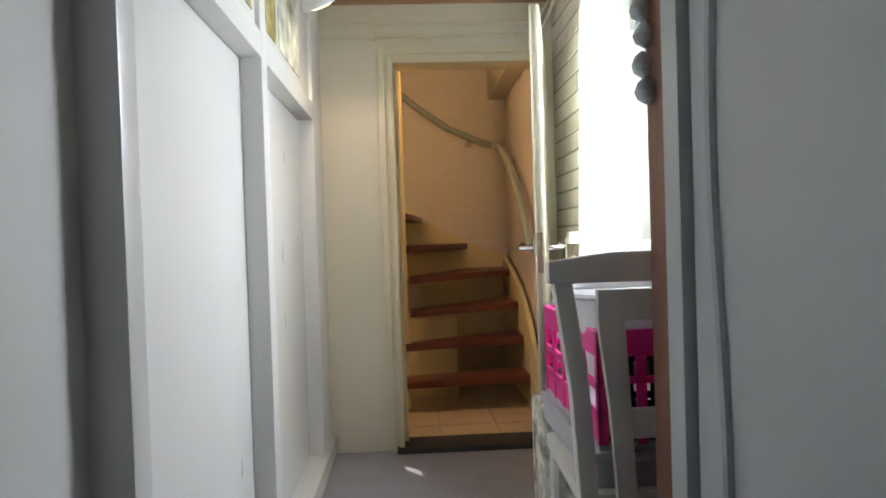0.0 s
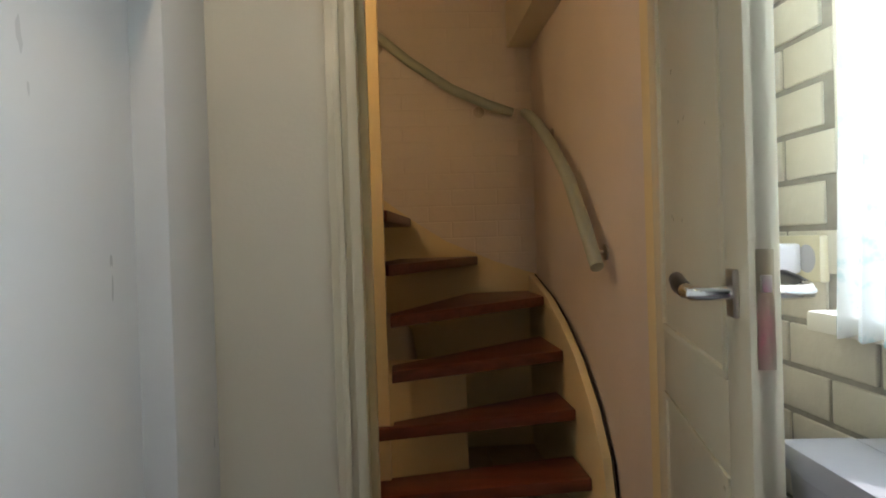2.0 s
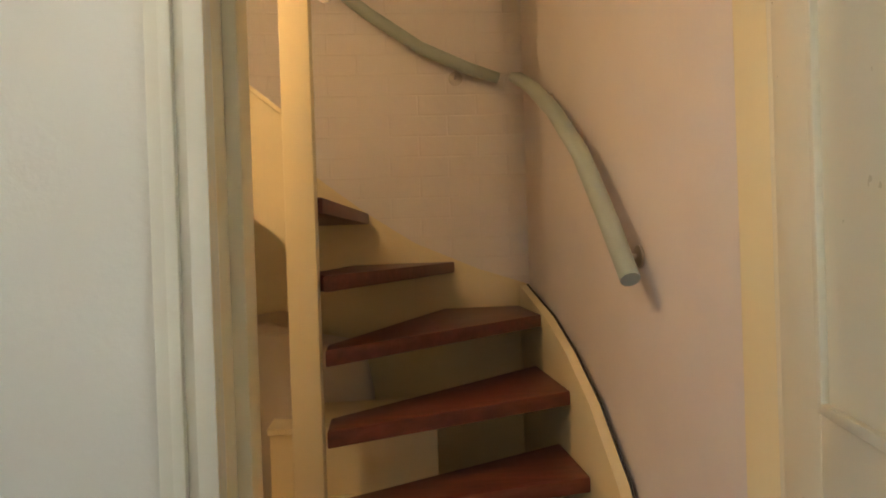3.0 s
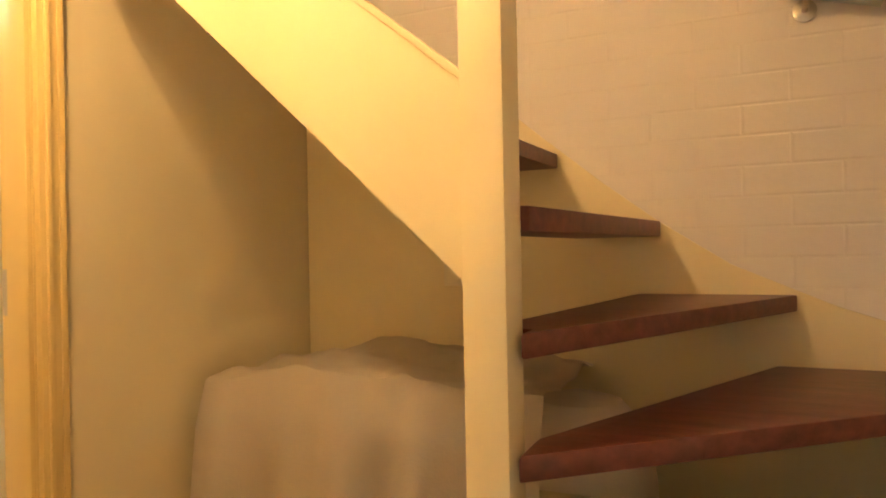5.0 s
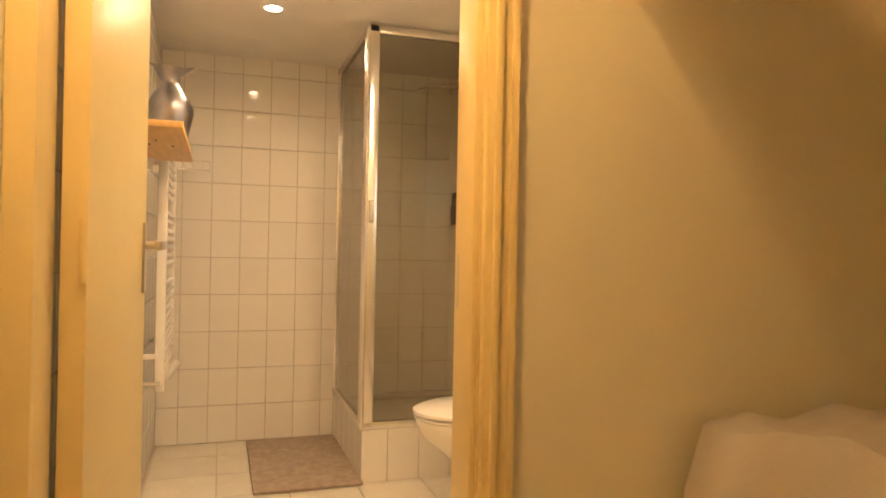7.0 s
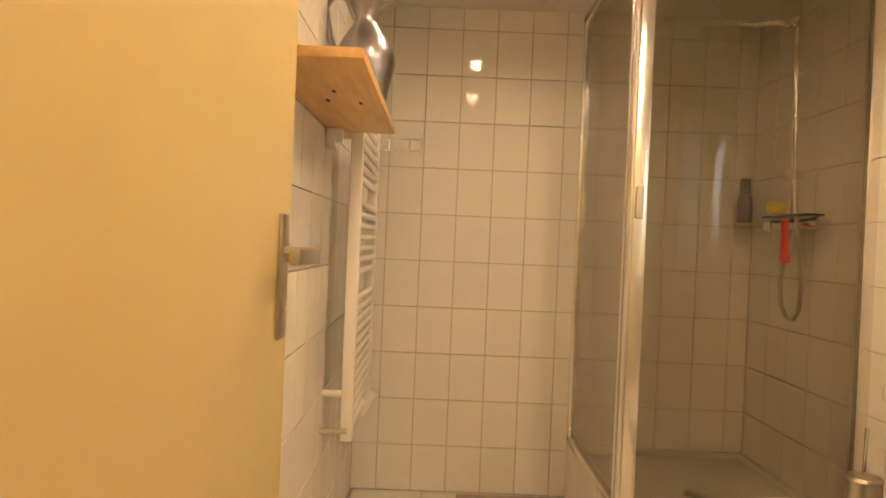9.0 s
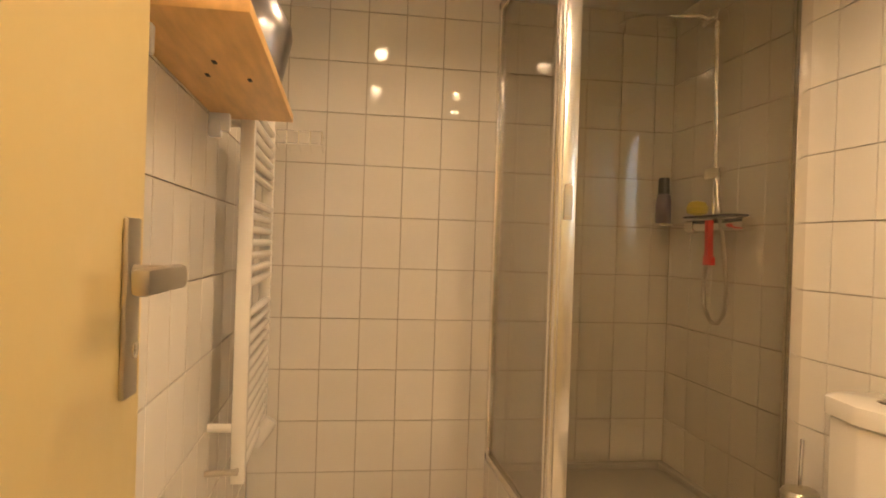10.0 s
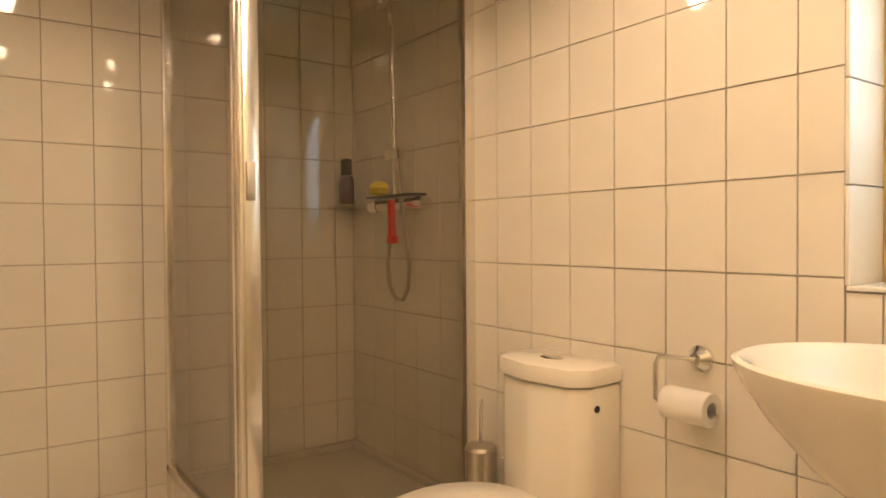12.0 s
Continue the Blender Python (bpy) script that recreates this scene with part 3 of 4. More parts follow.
for y0, y1, z0, z1, m_ in ((-1.42, -1.17, 1.60, 2.0, M_PIC1), (-1.0, -0.85, 1.60, 2.05, M_PIC1), (-0.8, -0.42, 1.60, 2.05, M_PIC2)):
    solid("picture", B((PX + 0.046, y0, z0), (PX + 0.049, y1, z1)), m_, "colourful printed picture pinned on the closet", "picture", "closet pictures")
struct("beam", B((0.03, -0.06, 2.045), (1.064, 0.099, 2.199), 0.006), M_BEAM, "orange varnished pine beam under the ceiling")
for zc in (1.90, 1.955):
    solid("conduit_pipe", T([(0.03, 0.088, zc), (0.9, 0.088, zc), (1.0, 0.085, zc + 0.004), (1.045, 0.05, zc + 0.07), (1.045, -0.1, zc + 0.1)], 0.008, 8), M_TRIM, "thin cream painted conduit along the wall", "conduit", "conduits")
solid("pipe_clip", B((0.25, 0.074, 1.885), (0.27, 0.099, 1.975), 0.003), M_TRIM, "small cream pipe clip", "clip")
spot = thing("ceiling_spotlight", "white round ceiling spotlight, lit", "lamp")
part("arm", T([(0.02, -0.62, 2.199), (0.03, -0.62, 2.11), (0.11, -0.6, 1.86)], 0.012, 10), M_WHITEP, spot)
sh = part("shade", lathe([(0.03, 0.06), (0.05, 0.045), (0.068, 0.0), (0.064, 0.0), (0.04, 0.04)], 24), M_WHITEP, spot)
bulb = part("bulb", lathe([(0.001, -0.012), (0.035, -0.008), (0.058, 0.004), (0.05, 0.012)], 24), M_BULB, spot, "glowing frosted bulb")
for o in (sh, bulb):
    o.matrix_local = Matrix.Translation((0.115, -0.6, 1.81)) @ pose(0, 0, 0, 28, -22, 0)

# window
win = tagged(new("window_1", mesh_of("window_1", boxes(
    ((BX + 0.10, WY0, WZ0), (BX + 0.16, WY0 + 0.06, WZ1)), ((BX + 0.10, WY1 - 0.06, WZ0), (BX + 0.16, WY1, WZ1)), ((BX + 0.10, WY0, WZ0), (BX + 0.16, WY1, WZ0 + 0.06)),
    ((BX + 0.10, WY0, WZ1 - 0.06), (BX + 0.16, WY1, WZ1)), bev=0.004), M_CEIL)), "white wooden window in the brick wall", "window", kind="structure")
pane = part("pane", boxes(((BX + 0.128, WY0 + 0.05, WZ0 + 0.05), (BX + 0.132, WY1 - 0.05, WZ1 - 0.05))), M_PANE, win)
pane.visible_shadow = False
part("window_sill", B((BX - 0.035, WY0 - 0.02, WZ0 - 0.03), (BX + 0.10, WY1 + 0.02, WZ0), 0.006), M_CEIL, win)
# White boards added over the grey reveal so that it looks brighter.
part("added_reveal_lining", boxes(((BX + 0.004, WY1 - 0.012, WZ0), (BX + 0.099, WY1 - 0.001, WZ1)), ((BX + 0.004, WY0 + 0.001, WZ0), (BX + 0.099, WY0 + 0.012, WZ1)), ((BX + 0.004, WY0 + 0.013, WZ1 - 0.012), (BX + 0.099, WY1 - 0.013, WZ1 - 0.001)), bev=0.002), M_CEIL, win, "white boards added to brighten the window reveal")
part("stay_bar", B((BX + 0.055, -1.20, 1.30), (BX + 0.07, -0.915, 1.318), 0.003), M_WHITEP, win, "white window stay")


def curtain(y0, y1, z0, z1, x, folds, seed, label):
    bm = bmesh.new()
    nu, nv = 70, 26
    vs = {}
    for i in range(nu + 1):
        for j in range(nv + 1):
            u, v = i / nu, j / nv
            amp = 0.012 + 0.016 * (1 - v)
            yy = y0 + (y1 - y0) * u
            zz = z0 + (z1 - z0) * v + (0.012 * math.sin(u * folds * 6.28 + 1) if j == 0 else 0)
            vs[i, j] = bm.verts.new((x + amp * math.sin(u * folds * 6.28 + 0.7 * math.sin(v * 3 + seed)) - 0.02 * (1 - v), yy, zz))
    for i in range(nu):
        for j in range(nv):
            bm.faces.new((vs[i, j], vs[i + 1, j], vs[i + 1, j + 1], vs[i, j + 1]))
    bmesh.ops.solidify(bm, geom=list(bm.faces), thickness=0.0012)
    return solid("curtain", bm, M_CURT, label, "curtain")


curtain(-0.93, -0.525, 0.885, 1.99, BX - 0.015, 9, 1, "sheer white curtain with a blue-green leaf print at the window")
solid("curtain_rod", T([(BX - 0.02, -1.3, 2.0), (BX - 0.02, -0.38, 2.0)], 0.008, 10), M_WHITEP, "thin white curtain rod", "rod")
# Out of view; added and sized only to trim the sun patches indoors.
struct("eaves", B((1.266, -4.0, 2.35), (1.78, 2.0, 2.42)), M_BEAM, "unseen overhang added to cut the sun at the window")
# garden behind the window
# Self-lit sheet, not lit by the sun lamp.
solid("garden_backdrop", B((6.0, -9, -1), (6.1, 8, 6)), M_OUT, "glowing backdrop in place of the bright garden outside", "backdrop")["kind"] = "structure"
struct("ground", B((1.27, -30, -0.3), (60, 30, -0.2)), M_LEAF, "garden ground outside")
bush = bmesh.new()
rb = random.Random(4)
for _ in range(260):
    c = Vector((rb.uniform(2.6, 3.6), rb.uniform(-3.2, 0.8), rb.uniform(0.3, 3.2)))
    if noise.noise(c * 1.3) < -0.12:
        continue
    s = rb.uniform(0.03, 0.07)
    q = Euler((rb.uniform(0, 6), rb.uniform(0, 6), rb.uniform(0, 6))).to_matrix()
    bush.faces.new([bush.verts.new(c + q @ Vector(p) * s) for p in ((-1, 0, 0), (0, -0.4, 0.1), (1.2, 0, 0), (0, 0.4, 0.1))])
tagged(solid("garden_hedge", bush, M_LEAF, "leafy green hedge outside the window", "hedge"), kind="stuff")

stand = thing("plant_stand", "small dark wire stand behind the crate", "stand")
for a in range(4):
    cx, cy = math.cos(a * 1.571 + 0.785), math.sin(a * 1.571 + 0.785)
    part("leg", T([(0.99 + 0.05 * cx, -1.0 + 0.08 * cy, 0.545), (0.99 + 0.03 * cx, -1.0 + 0.05 * cy, 0.845)], 0.004, 6), M_DARK, stand)
part("ring", boxes(((0.965, -1.05, 0.845), (0.975, -0.95, 0.852)), ((1.005, -1.05, 0.845), (1.015, -0.95, 0.852)), ((0.965, -1.005, 0.845), (1.015, -0.995, 0.852))), M_DARK, stand)
bagt = thing("patterned_bag", "white carrier bag with a dark print standing under the table", "bag", at=(0.90, -0.66, 0.03))
bg = bmesh.new()
bm_box(bg, (-0.09, -0.1, 0.0), (0.09, 0.1, 0.40), 0.02)
part("bag", bg, M_BAG, bagt)
sock = thing("wall_socket", "cream double wall socket with a white charger plugged in", "socket")
part("plate", B((BX - 0.010, -0.43, 0.94), (BX + 0.006, -0.30, 1.012), 0.004), M_TRIM, sock)
for yy in (-0.397, -0.333):
    part("outlet", T([(BX - 0.0105, yy, 0.976), (BX - 0.0095, yy, 0.976)], 0.022, 20), M_GREYBOX, sock, "recessed outlet")
part("plug", B((BX - 0.055, -0.385, 0.952), (BX - 0.0105, -0.328, 1.0), 0.006), M_WHITEP, sock, "white charger plug")
part("cable", T([(BX - 0.045, -0.33, 0.98), (BX - 0.045, -0.29, 0.978), (BX - 0.042, -0.265, 0.95), (BX - 0.04, -0.258, 0.88), (BX - 0.035, -0.256, 0.6), (BX - 0.03, -0.26, 0.25)], 0.0035, 8), M_WHITEP, sock, "white charging cable")

# bench with crates
table = thing("side_table", "small grey side table with thin metal legs against the brick wall", "table")
part("tabletop", B((0.865, -1.03, 0.640), (1.056, -0.59, 0.655), 0.004), M_GREYBOX, table)
for ly in (-1.01, -0.61):
    for lx in (0.88, 1.035):
        part("leg", T([(lx, ly, 0.03), (lx, ly, 0.64)], 0.007, 8), M_STEEL, table)
gb = thing("carton", "grey cardboard box with a printed mark on the side table", "box", at=(0.96, -0.81, 0.6555))
gb.rotation_euler = (0, 0, radians(-4))
part("body", prism([(-0.078, 0.0), (0.078, 0.0), (0.085, 0.085), (-0.085, 0.085)], 1, -0.19, 0.19, 0.002), M_GREYBOX, gb)
part("lid", boxes(((-0.092, -0.2, 0.078), (-0.002, 0.2, 0.108)), ((0.002, -0.2, 0.078), (0.092, 0.2, 0.106)), bev=0.002), M_GREYBOX, gb, "closed carton flaps")
part("print_mark", boxes(((-0.0855, -0.05, 0.045), (-0.0815, 0.0, 0.052)), ((-0.0855, -0.05, 0.035), (-0.0815, 0.01, 0.040))), M_DARK, gb, "dark printed bars")


def crate(at, w, d, h, m_, label):
    c = thing("folding_crate", label, "crate", at=at)
    part("rim", boxes(((0, 0, h - 0.05), (0.012, d, h)), ((w - 0.012, 0, h - 0.05), (w, d, h)), ((0, 0, h - 0.05), (w, 0.012, h)), ((0, d - 0.012, h - 0.05), (w, d, h)), bev=0.003), m_, c)
    part("base", B((0, 0, 0), (w, d, 0.012), 0.003), M_GREYBOX, c, "grey crate base")
    for side in (0, 1):
        y = (0, d - 0.008)[side]
        for k in range(5):
            xx = k * (w - 0.02) / 4
            part("end_rib", B((xx, y, 0.01), (xx + 0.02, y + 0.008, h - 0.05), 0.002), m_, c)
        for zz in (h * 0.28, h * 0.55):
            part("end_rail", B((0, y, zz), (w, y + 0.008, zz + 0.014), 0.002), m_, c)
    for side in (0, 1):
        x = (0, w - 0.008)[side]
        n = 6
        for k in range(n):
            yy = k * (d - 0.02) / (n - 1)
            part("side_rib", B((x, yy, 0.01), (x + 0.008, yy + 0.02, h - 0.05), 0.002), m_, c)
        for zz in (h * 0.25, h * 0.5):
            part("side_rail", B((x, 0, zz), (x + 0.008, d, zz + 0.016), 0.002), m_, c)
        part("side_web", B((x + 0.003, 0.01, 0.012), (x + 0.006, d - 0.01, h * 0.25), 0.001), m_, c)
    return c


crate((0.735, -1.715, 0.586), 0.318, 0.49, 0.225, M_PINK, "bright pink plastic folding crate full of things")
flat = thing("folded_crate", "flat grey folded crate lying on the chair seat", "crate", at=(0.728, -1.718, 0.516))
part("tray", boxes(((0, 0, 0), (0.33, 0.495, 0.05)), bev=0.006), M_GREYBOX, flat)
part("rim", boxes(((-0.006, -0.006, 0.05), (0.336, 0.501, 0.0695)), bev=0.004), M_GREYBOX, flat, "grey rim of the folded crate")
basket = thing("black_basket", "black plastic lattice basket standing in the crate", "basket")
for k in range(7):
    part("bar", B((0.76 + 0.04 * k, -1.7015, 0.5985), (0.768 + 0.04 * k, -1.6985, 0.76)), M_BLACK, basket)
for zz in (0.60, 0.645, 0.662, 0.679, 0.71, 0.75):
    part("rail", B((0.755, -1.7035, zz), (1.035, -1.7005, zz + 0.014)), M_BLACK, basket)


def ring_loft(rings, n=8):
    """Rounded rectangles (cx, cy, half x, half y, corner, z) joined one after the other."""
    bm = bmesh.new()
    loops = []
    for cx, cy, hx, hy, r, z in rings:
        lp = []
        for q, (sx, sy) in enumerate(((1, 1), (-1, 1), (-1, -1), (1, -1))):
            for k in range(n + 1):
                a = math.pi / 2 * (q + k / n)
                lp.append(bm.verts.new((cx + sx * (hx - r) + r * math.cos(a), cy + sy * (hy - r) + r * math.sin(a), z)))
        loops.append(lp)
    m = len(loops[0])
    for a, b in zip(loops, loops[1:]):
        for k in range(m):
            bm.faces.new((a[k], a[(k + 1) % m], b[(k + 1) % m], b[k]))
    bm.faces.new(loops[0][::-1])
    bm.faces.new(loops[-1])
    return bm


tub = thing("plastic_tub", "white plastic washing tub with rounded corners set on the crate", "tub", at=(0.878, -1.565, 0.70))
part("body", ring_loft([(0, 0, 0.125, 0.105, 0.04, 0), (0, 0, 0.135, 0.115, 0.05, 0.01), (0, 0, 0.15, 0.128, 0.06, 0.168), (0, 0, 0.145, 0.123, 0.058, 0.168), (0, 0, 0.131, 0.112, 0.05, 0.014)]), M_WHITEP, tub)
part("rim", ring_loft([(0, 0, 0.1445, 0.1225, 0.06, 0.166), (0, 0, 0.172, 0.142, 0.05, 0.166), (0, 0, 0.176, 0.146, 0.05, 0.171), (0, 0, 0.174, 0.144, 0.05, 0.178), (0, 0, 0.152, 0.13, 0.06, 0.181), (0, 0, 0.1445, 0.1225, 0.06, 0.172), (0, 0, 0.1440, 0.1220, 0.06, 0.1665)]), M_WHITEP, tub, "broad rolled white rim")

# chair, its back to the walk
chair = thing("chair", "white painted wooden chair with a framed back splat", "chair", at=(0.86, -1.755, 0.03))
for s in (-1, 1):
    part("back_post", prism([(s * 0.20 - 0.017, 0.91), (s * 0.20 + 0.017, 0.91), (s * 0.168 + 0.016, 0.68), (s * 0.155 + 0.016, 0.45), (s * 0.17 + 0.016, 0.0), (s * 0.17 - 0.016, 0.0), (s * 0.155 - 0.018, 0.45), (s * 0.168 - 0.018, 0.68)], 1, -0.012, 0.018, 0.004), M_CHAIR, chair)
    part("front_leg", T([(s * 0.135, 0.40, 0), (s * 0.13, 0.38, 0.45)], [0.015, 0.02], 10), M_CHAIR, chair)
    part("splat_bar", prism([(s * 0.108 - 0.025, 0.806), (s * 0.108 + 0.025, 0.806), (s * 0.095 + 0.02, 0.645), (s * 0.085 + 0.018, 0.46), (s * 0.085 - 0.018, 0.46), (s * 0.095 - 0.02, 0.645)], 1, -0.004, 0.012, 0.003), M_CHAIR, chair)
    part("side_stretcher", T([(s * 0.165, 0.01, 0.2), (s * 0.134, 0.39, 0.2)], 0.009, 8), M_CHAIR, chair)
part("top_rail", prism([(-0.222, 0.875), (0.222, 0.875), (0.222, 0.915), (0.1, 0.93), (-0.1, 0.93), (-0.222, 0.915)], 1, -0.016, 0.012, 0.004), M_CHAIR, chair)
part("splat_head", B((-0.133, -0.005, 0.805), (0.133, 0.013, 0.862), 0.003), M_CHAIR, chair)
part("splat_rail", B((-0.075, -0.003, 0.59), (0.075, 0.011, 0.645), 0.003), M_CHAIR, chair)
part("seat", prism([(-0.165, 0.02), (0.165, 0.02), (0.15, 0.42), (-0.15, 0.42)], 2, 0.45, 0.485, 0.01), M_CHAIR, chair)
part("apron", B((-0.12, 0.37, 0.39), (0.12, 0.39, 0.45), 0.003), M_CHAIR, chair)

# painted wardrobe
ward = thing("wardrobe", "antique grey-white painted wardrobe with carved edges", "wardrobe", at=(0.116, 0.30, 0))
part("side", B((0.676, -2.254, 0.03), (0.944, -2.15, 1.64), 0.005), M_WARDW, ward, "brown wooden side board")
part("front_stile", prism([(-2.315, 0.03), (-2.257, 0.03), (-2.257, 1.64), (-2.315, 1.64)], 0, 0.66, 0.70, 0.006), M_WARD, ward)
part("body", B((0.70, -3.2, 0.03), (0.944, -2.2545, 1.64), 0.005), M_WARD, ward)
part("door", B((0.675, -3.15, 0.10), (0.699, -2.323, 1.63), 0.006), M_WARD, ward)
mould = []
for k in range(25):
    z = 0.2 + 1.25 * k / 24
    mould.append((0.674, -2.405 + 0.014 * math.sin(z * 7), z))
mould += [(0.672, -2.42, 1.52), (0.672, -2.55, 1.50), (0.672, -2.7, 1.57), (0.672, -2.9, 1.58)]
part("moulding", T(mould, 0.010, 8), M_WARD, ward, "raised scrolled moulding")
part("cornice", boxes(((0.62, -3.25, 1.64), (0.942, -2.17, 1.70)), ((0.60, -3.27, 1.70), (0.945, -2.15, 1.80)), bev=0.02), M_WARD, ward)
for k in range(9):
    part("carving", lathe([(0.001, -0.022), (0.016, -0.012), (0.02, 0), (0.014, 0.014), (0.001, 0.024)], 10, at=(0.668, -2.172 + 0.012 * (k % 2), 1.58 - 0.045 * k)), M_WARD, ward)

# ---- bathroom things ----
shower = thing("shower_cabin", "corner shower cabin of grey tinted glass in polished aluminium", "shower")
CX, CY, CZ0, CZ1 = -2.575, 1.135, 0.245, 2.08
part("plinth", boxes(((XB, CY + 0.008, 0), (CX - 0.008, CY + 0.05, 0.24)), ((CX - 0.05, CY + 0.008, 0), (CX - 0.008, YN, 0.24))), M_GROUT, shower)
part("tray", boxes(((XB, CY + 0.02, 0.12), (CX - 0.02, YN, 0.20)), ((XB, CY, 0.235), (CX, CY + 0.06, CZ0)), ((CX - 0.06, CY, 0.235), (CX, YN, CZ0)), ((XB, YN - 0.03, 0.18), (CX, YN, CZ0 - 0.02)), ((XB, CY, 0.18), (XB + 0.03, YN, CZ0 - 0.02)), bev=0.004), M_TRAY, shower, "white acrylic shower tray")
part("drain", lathe([(0.001, 0), (0.05, 0.001), (0.052, 0.004), (0.04, 0.006), (0.001, 0.006)], 24, at=(-2.95, 1.53, 0.20)), M_STEEL, shower, "round steel drain")
part("corner_post", B((CX - 0.065, CY, CZ0), (CX, CY + 0.05, CZ1), 0.006), M_ALU, shower, "polished aluminium corner post")
part("corner_bead", T([(CX + 0.003, CY - 0.003, CZ0), (CX + 0.003, CY - 0.003, CZ1)], 0.009, 10), M_ALU, shower)
part("seal_strip", T([(CX - 0.055, CY - 0.001, CZ0), (CX - 0.055, CY - 0.001, CZ1)], 0.007, 10), M_ALU, shower)
part("wall_profile", B((CX - 0.035, YN - 0.04, CZ0), (CX, YN, CZ1), 0.004), M_ALU, shower)
part("wall_profile", B((XB, CY, CZ0), (XB + 0.03, CY + 0.03, CZ1), 0.004), M_ALU, shower)
part("top_rail", boxes(((XB, CY, CZ1 - 0.035), (CX, CY + 0.035, CZ1)), ((CX - 0.035, CY, CZ1 - 0.035), (CX, YN, CZ1)), bev=0.004), M_ALU, shower)
part("bottom_rail", boxes(((XB, CY, CZ0), (CX, CY + 0.03, CZ0 + 0.03)), ((CX - 0.03, CY, CZ0), (CX, YN, CZ0 + 0.03)), bev=0.004), M_ALU, shower)
part("side_glass", B((XB + 0.03, CY + 0.012, CZ0 + 0.03), (CX - 0.05, CY + 0.018, CZ1 - 0.035)), M_GLASS, shower, "grey tinted side pane")
part("door_glass", B((CX - 0.02, CY + 0.045, CZ0 + 0.03), (CX - 0.014, YN - 0.04, CZ1 - 0.035)), M_GLASS, shower, "grey tinted glass door")
part("handle_strip", B((CX + 0.001, CY + 0.012, 1.18), (CX + 0.009, CY + 0.036, 1.28), 0.003), M_STEEL, shower, "grey grip on the post")

mixer = thing("shower_mixer", "chrome shower mixer with rail, rain head and hose", "mixer")
MX = -2.96
part("bar", T([(MX - 0.13, YN - 0.055, 1.20), (MX + 0.13, YN - 0.055, 1.20)], 0.022, 14), M_CHROME, mixer)
for s in (-1, 1):
    part("knob", T([(MX + s * 0.13, YN - 0.055, 1.20), (MX + s * 0.185, YN - 0.055, 1.20)], 0.026, 14), M_CHROME, mixer, "chrome control knob")
    part("union", T([(MX + s * 0.075, YN, 1.20), (MX + s * 0.075, YN - 0.055, 1.20)], 0.018, 12), M_CHROME, mixer)
part("shelf", B((MX - 0.16, YN - 0.10, 1.228), (MX + 0.15, YN - 0.03, 1.236), 0.003), M_BLACK, mixer, "dark shelf on the mixer")
part("riser_rail", T([(MX - 0.02, YN - 0.05, 1.22), (MX - 0.05, YN - 0.05, 1.96)], 0.011, 12), M_CHROME, mixer)
part("slider", boxes(((MX - 0.065, YN - 0.075, 1.365), (MX + 0.03, YN - 0.035, 1.405)), bev=0.008), M_CHROME, mixer)
part("arm", T([(MX - 0.05, YN - 0.05, 1.935), (MX - 0.055, YN - 0.12, 1.955), (MX - 0.09, YN - 0.26, 1.95)], 0.012, 12), M_CHROME, mixer)
part("rain_head", lathe([(0.02, 0.03), (0.03, 0.02), (0.10, 0.008), (0.105, 0.0), (0.001, -0.003)], 28, at=(MX - 0.11, YN - 0.29, 1.92)), M_CHROME, mixer, "flat round rain head")
part("top_valve", boxes(((MX - 0.09, YN - 0.09, 1.92), (MX - 0.0, YN - 0.03, 1.965)), bev=0.012), M_CHROME, mixer)
hose = [(MX - 0.005, YN - 0.06, 1.38), (MX + 0.03, YN - 0.07, 1.27), (MX + 0.08, YN - 0.075, 1.10), (MX + 0.105, YN - 0.075, 0.99), (MX + 0.095, YN - 0.075, 0.90), (MX + 0.06, YN - 0.075, 0.86), (MX + 0.01, YN - 0.075, 0.86), (MX - 0.03, YN - 0.075, 0.90), (MX - 0.045, YN - 0.075, 0.98), (MX - 0.03, YN - 0.07, 1.09), (MX - 0.005, YN - 0.06, 1.18)]
part("hose", T(hose, 0.008, 10), M_STEEL, mixer, "steel spiral hose")
sol = thing("shampoo_bottle", "dark purple shampoo bottle with black cap", "bottle")
flask = part("bottle", lathe([(0.04, 0), (0.045, 0.008), (0.045, 0.09), (0.038, 0.115), (0.02, 0.122)], 20, 1, 0.6, (-3.325, YN - 0.075, 1.215)), M_PURPLE, sol)
part("cap", lathe([(0.026, 0.12), (0.029, 0.124), (0.029, 0.18), (0.025, 0.186)], 20, 1, 0.7, (-3.325, YN - 0.075, 1.215)), M_BLACK, flask)
solid("corner_shelf", B((-3.40, YN - 0.13, 1.204), (-3.24, YN, 1.214), 0.003), M_CHROME, "small chrome bottle shelf", "shelf")
solid("sponge", lathe([(0.01, 0), (0.035, 0.01), (0.04, 0.03), (0.028, 0.05), (0.005, 0.056)], 18, at=(-3.07, YN - 0.07, 1.2375)), M_YSPONGE, "yellow bath sponge on the mixer shelf", "sponge")
sq = thing("scraper", "red plastic scraper hanging from the mixer", "scraper")
part("grip", prism([(-0.012, 0), (0.012, 0), (0.017, -0.13), (-0.008, -0.13)], 1, -0.01, 0.01, 0.003), M_RED, sq)
part("blade", B((-0.022, -0.008, -0.155), (0.034, 0.008, -0.125), 0.003), M_RED, sq)
sq.location = (MX + 0.05, YN - 0.115, 1.215)

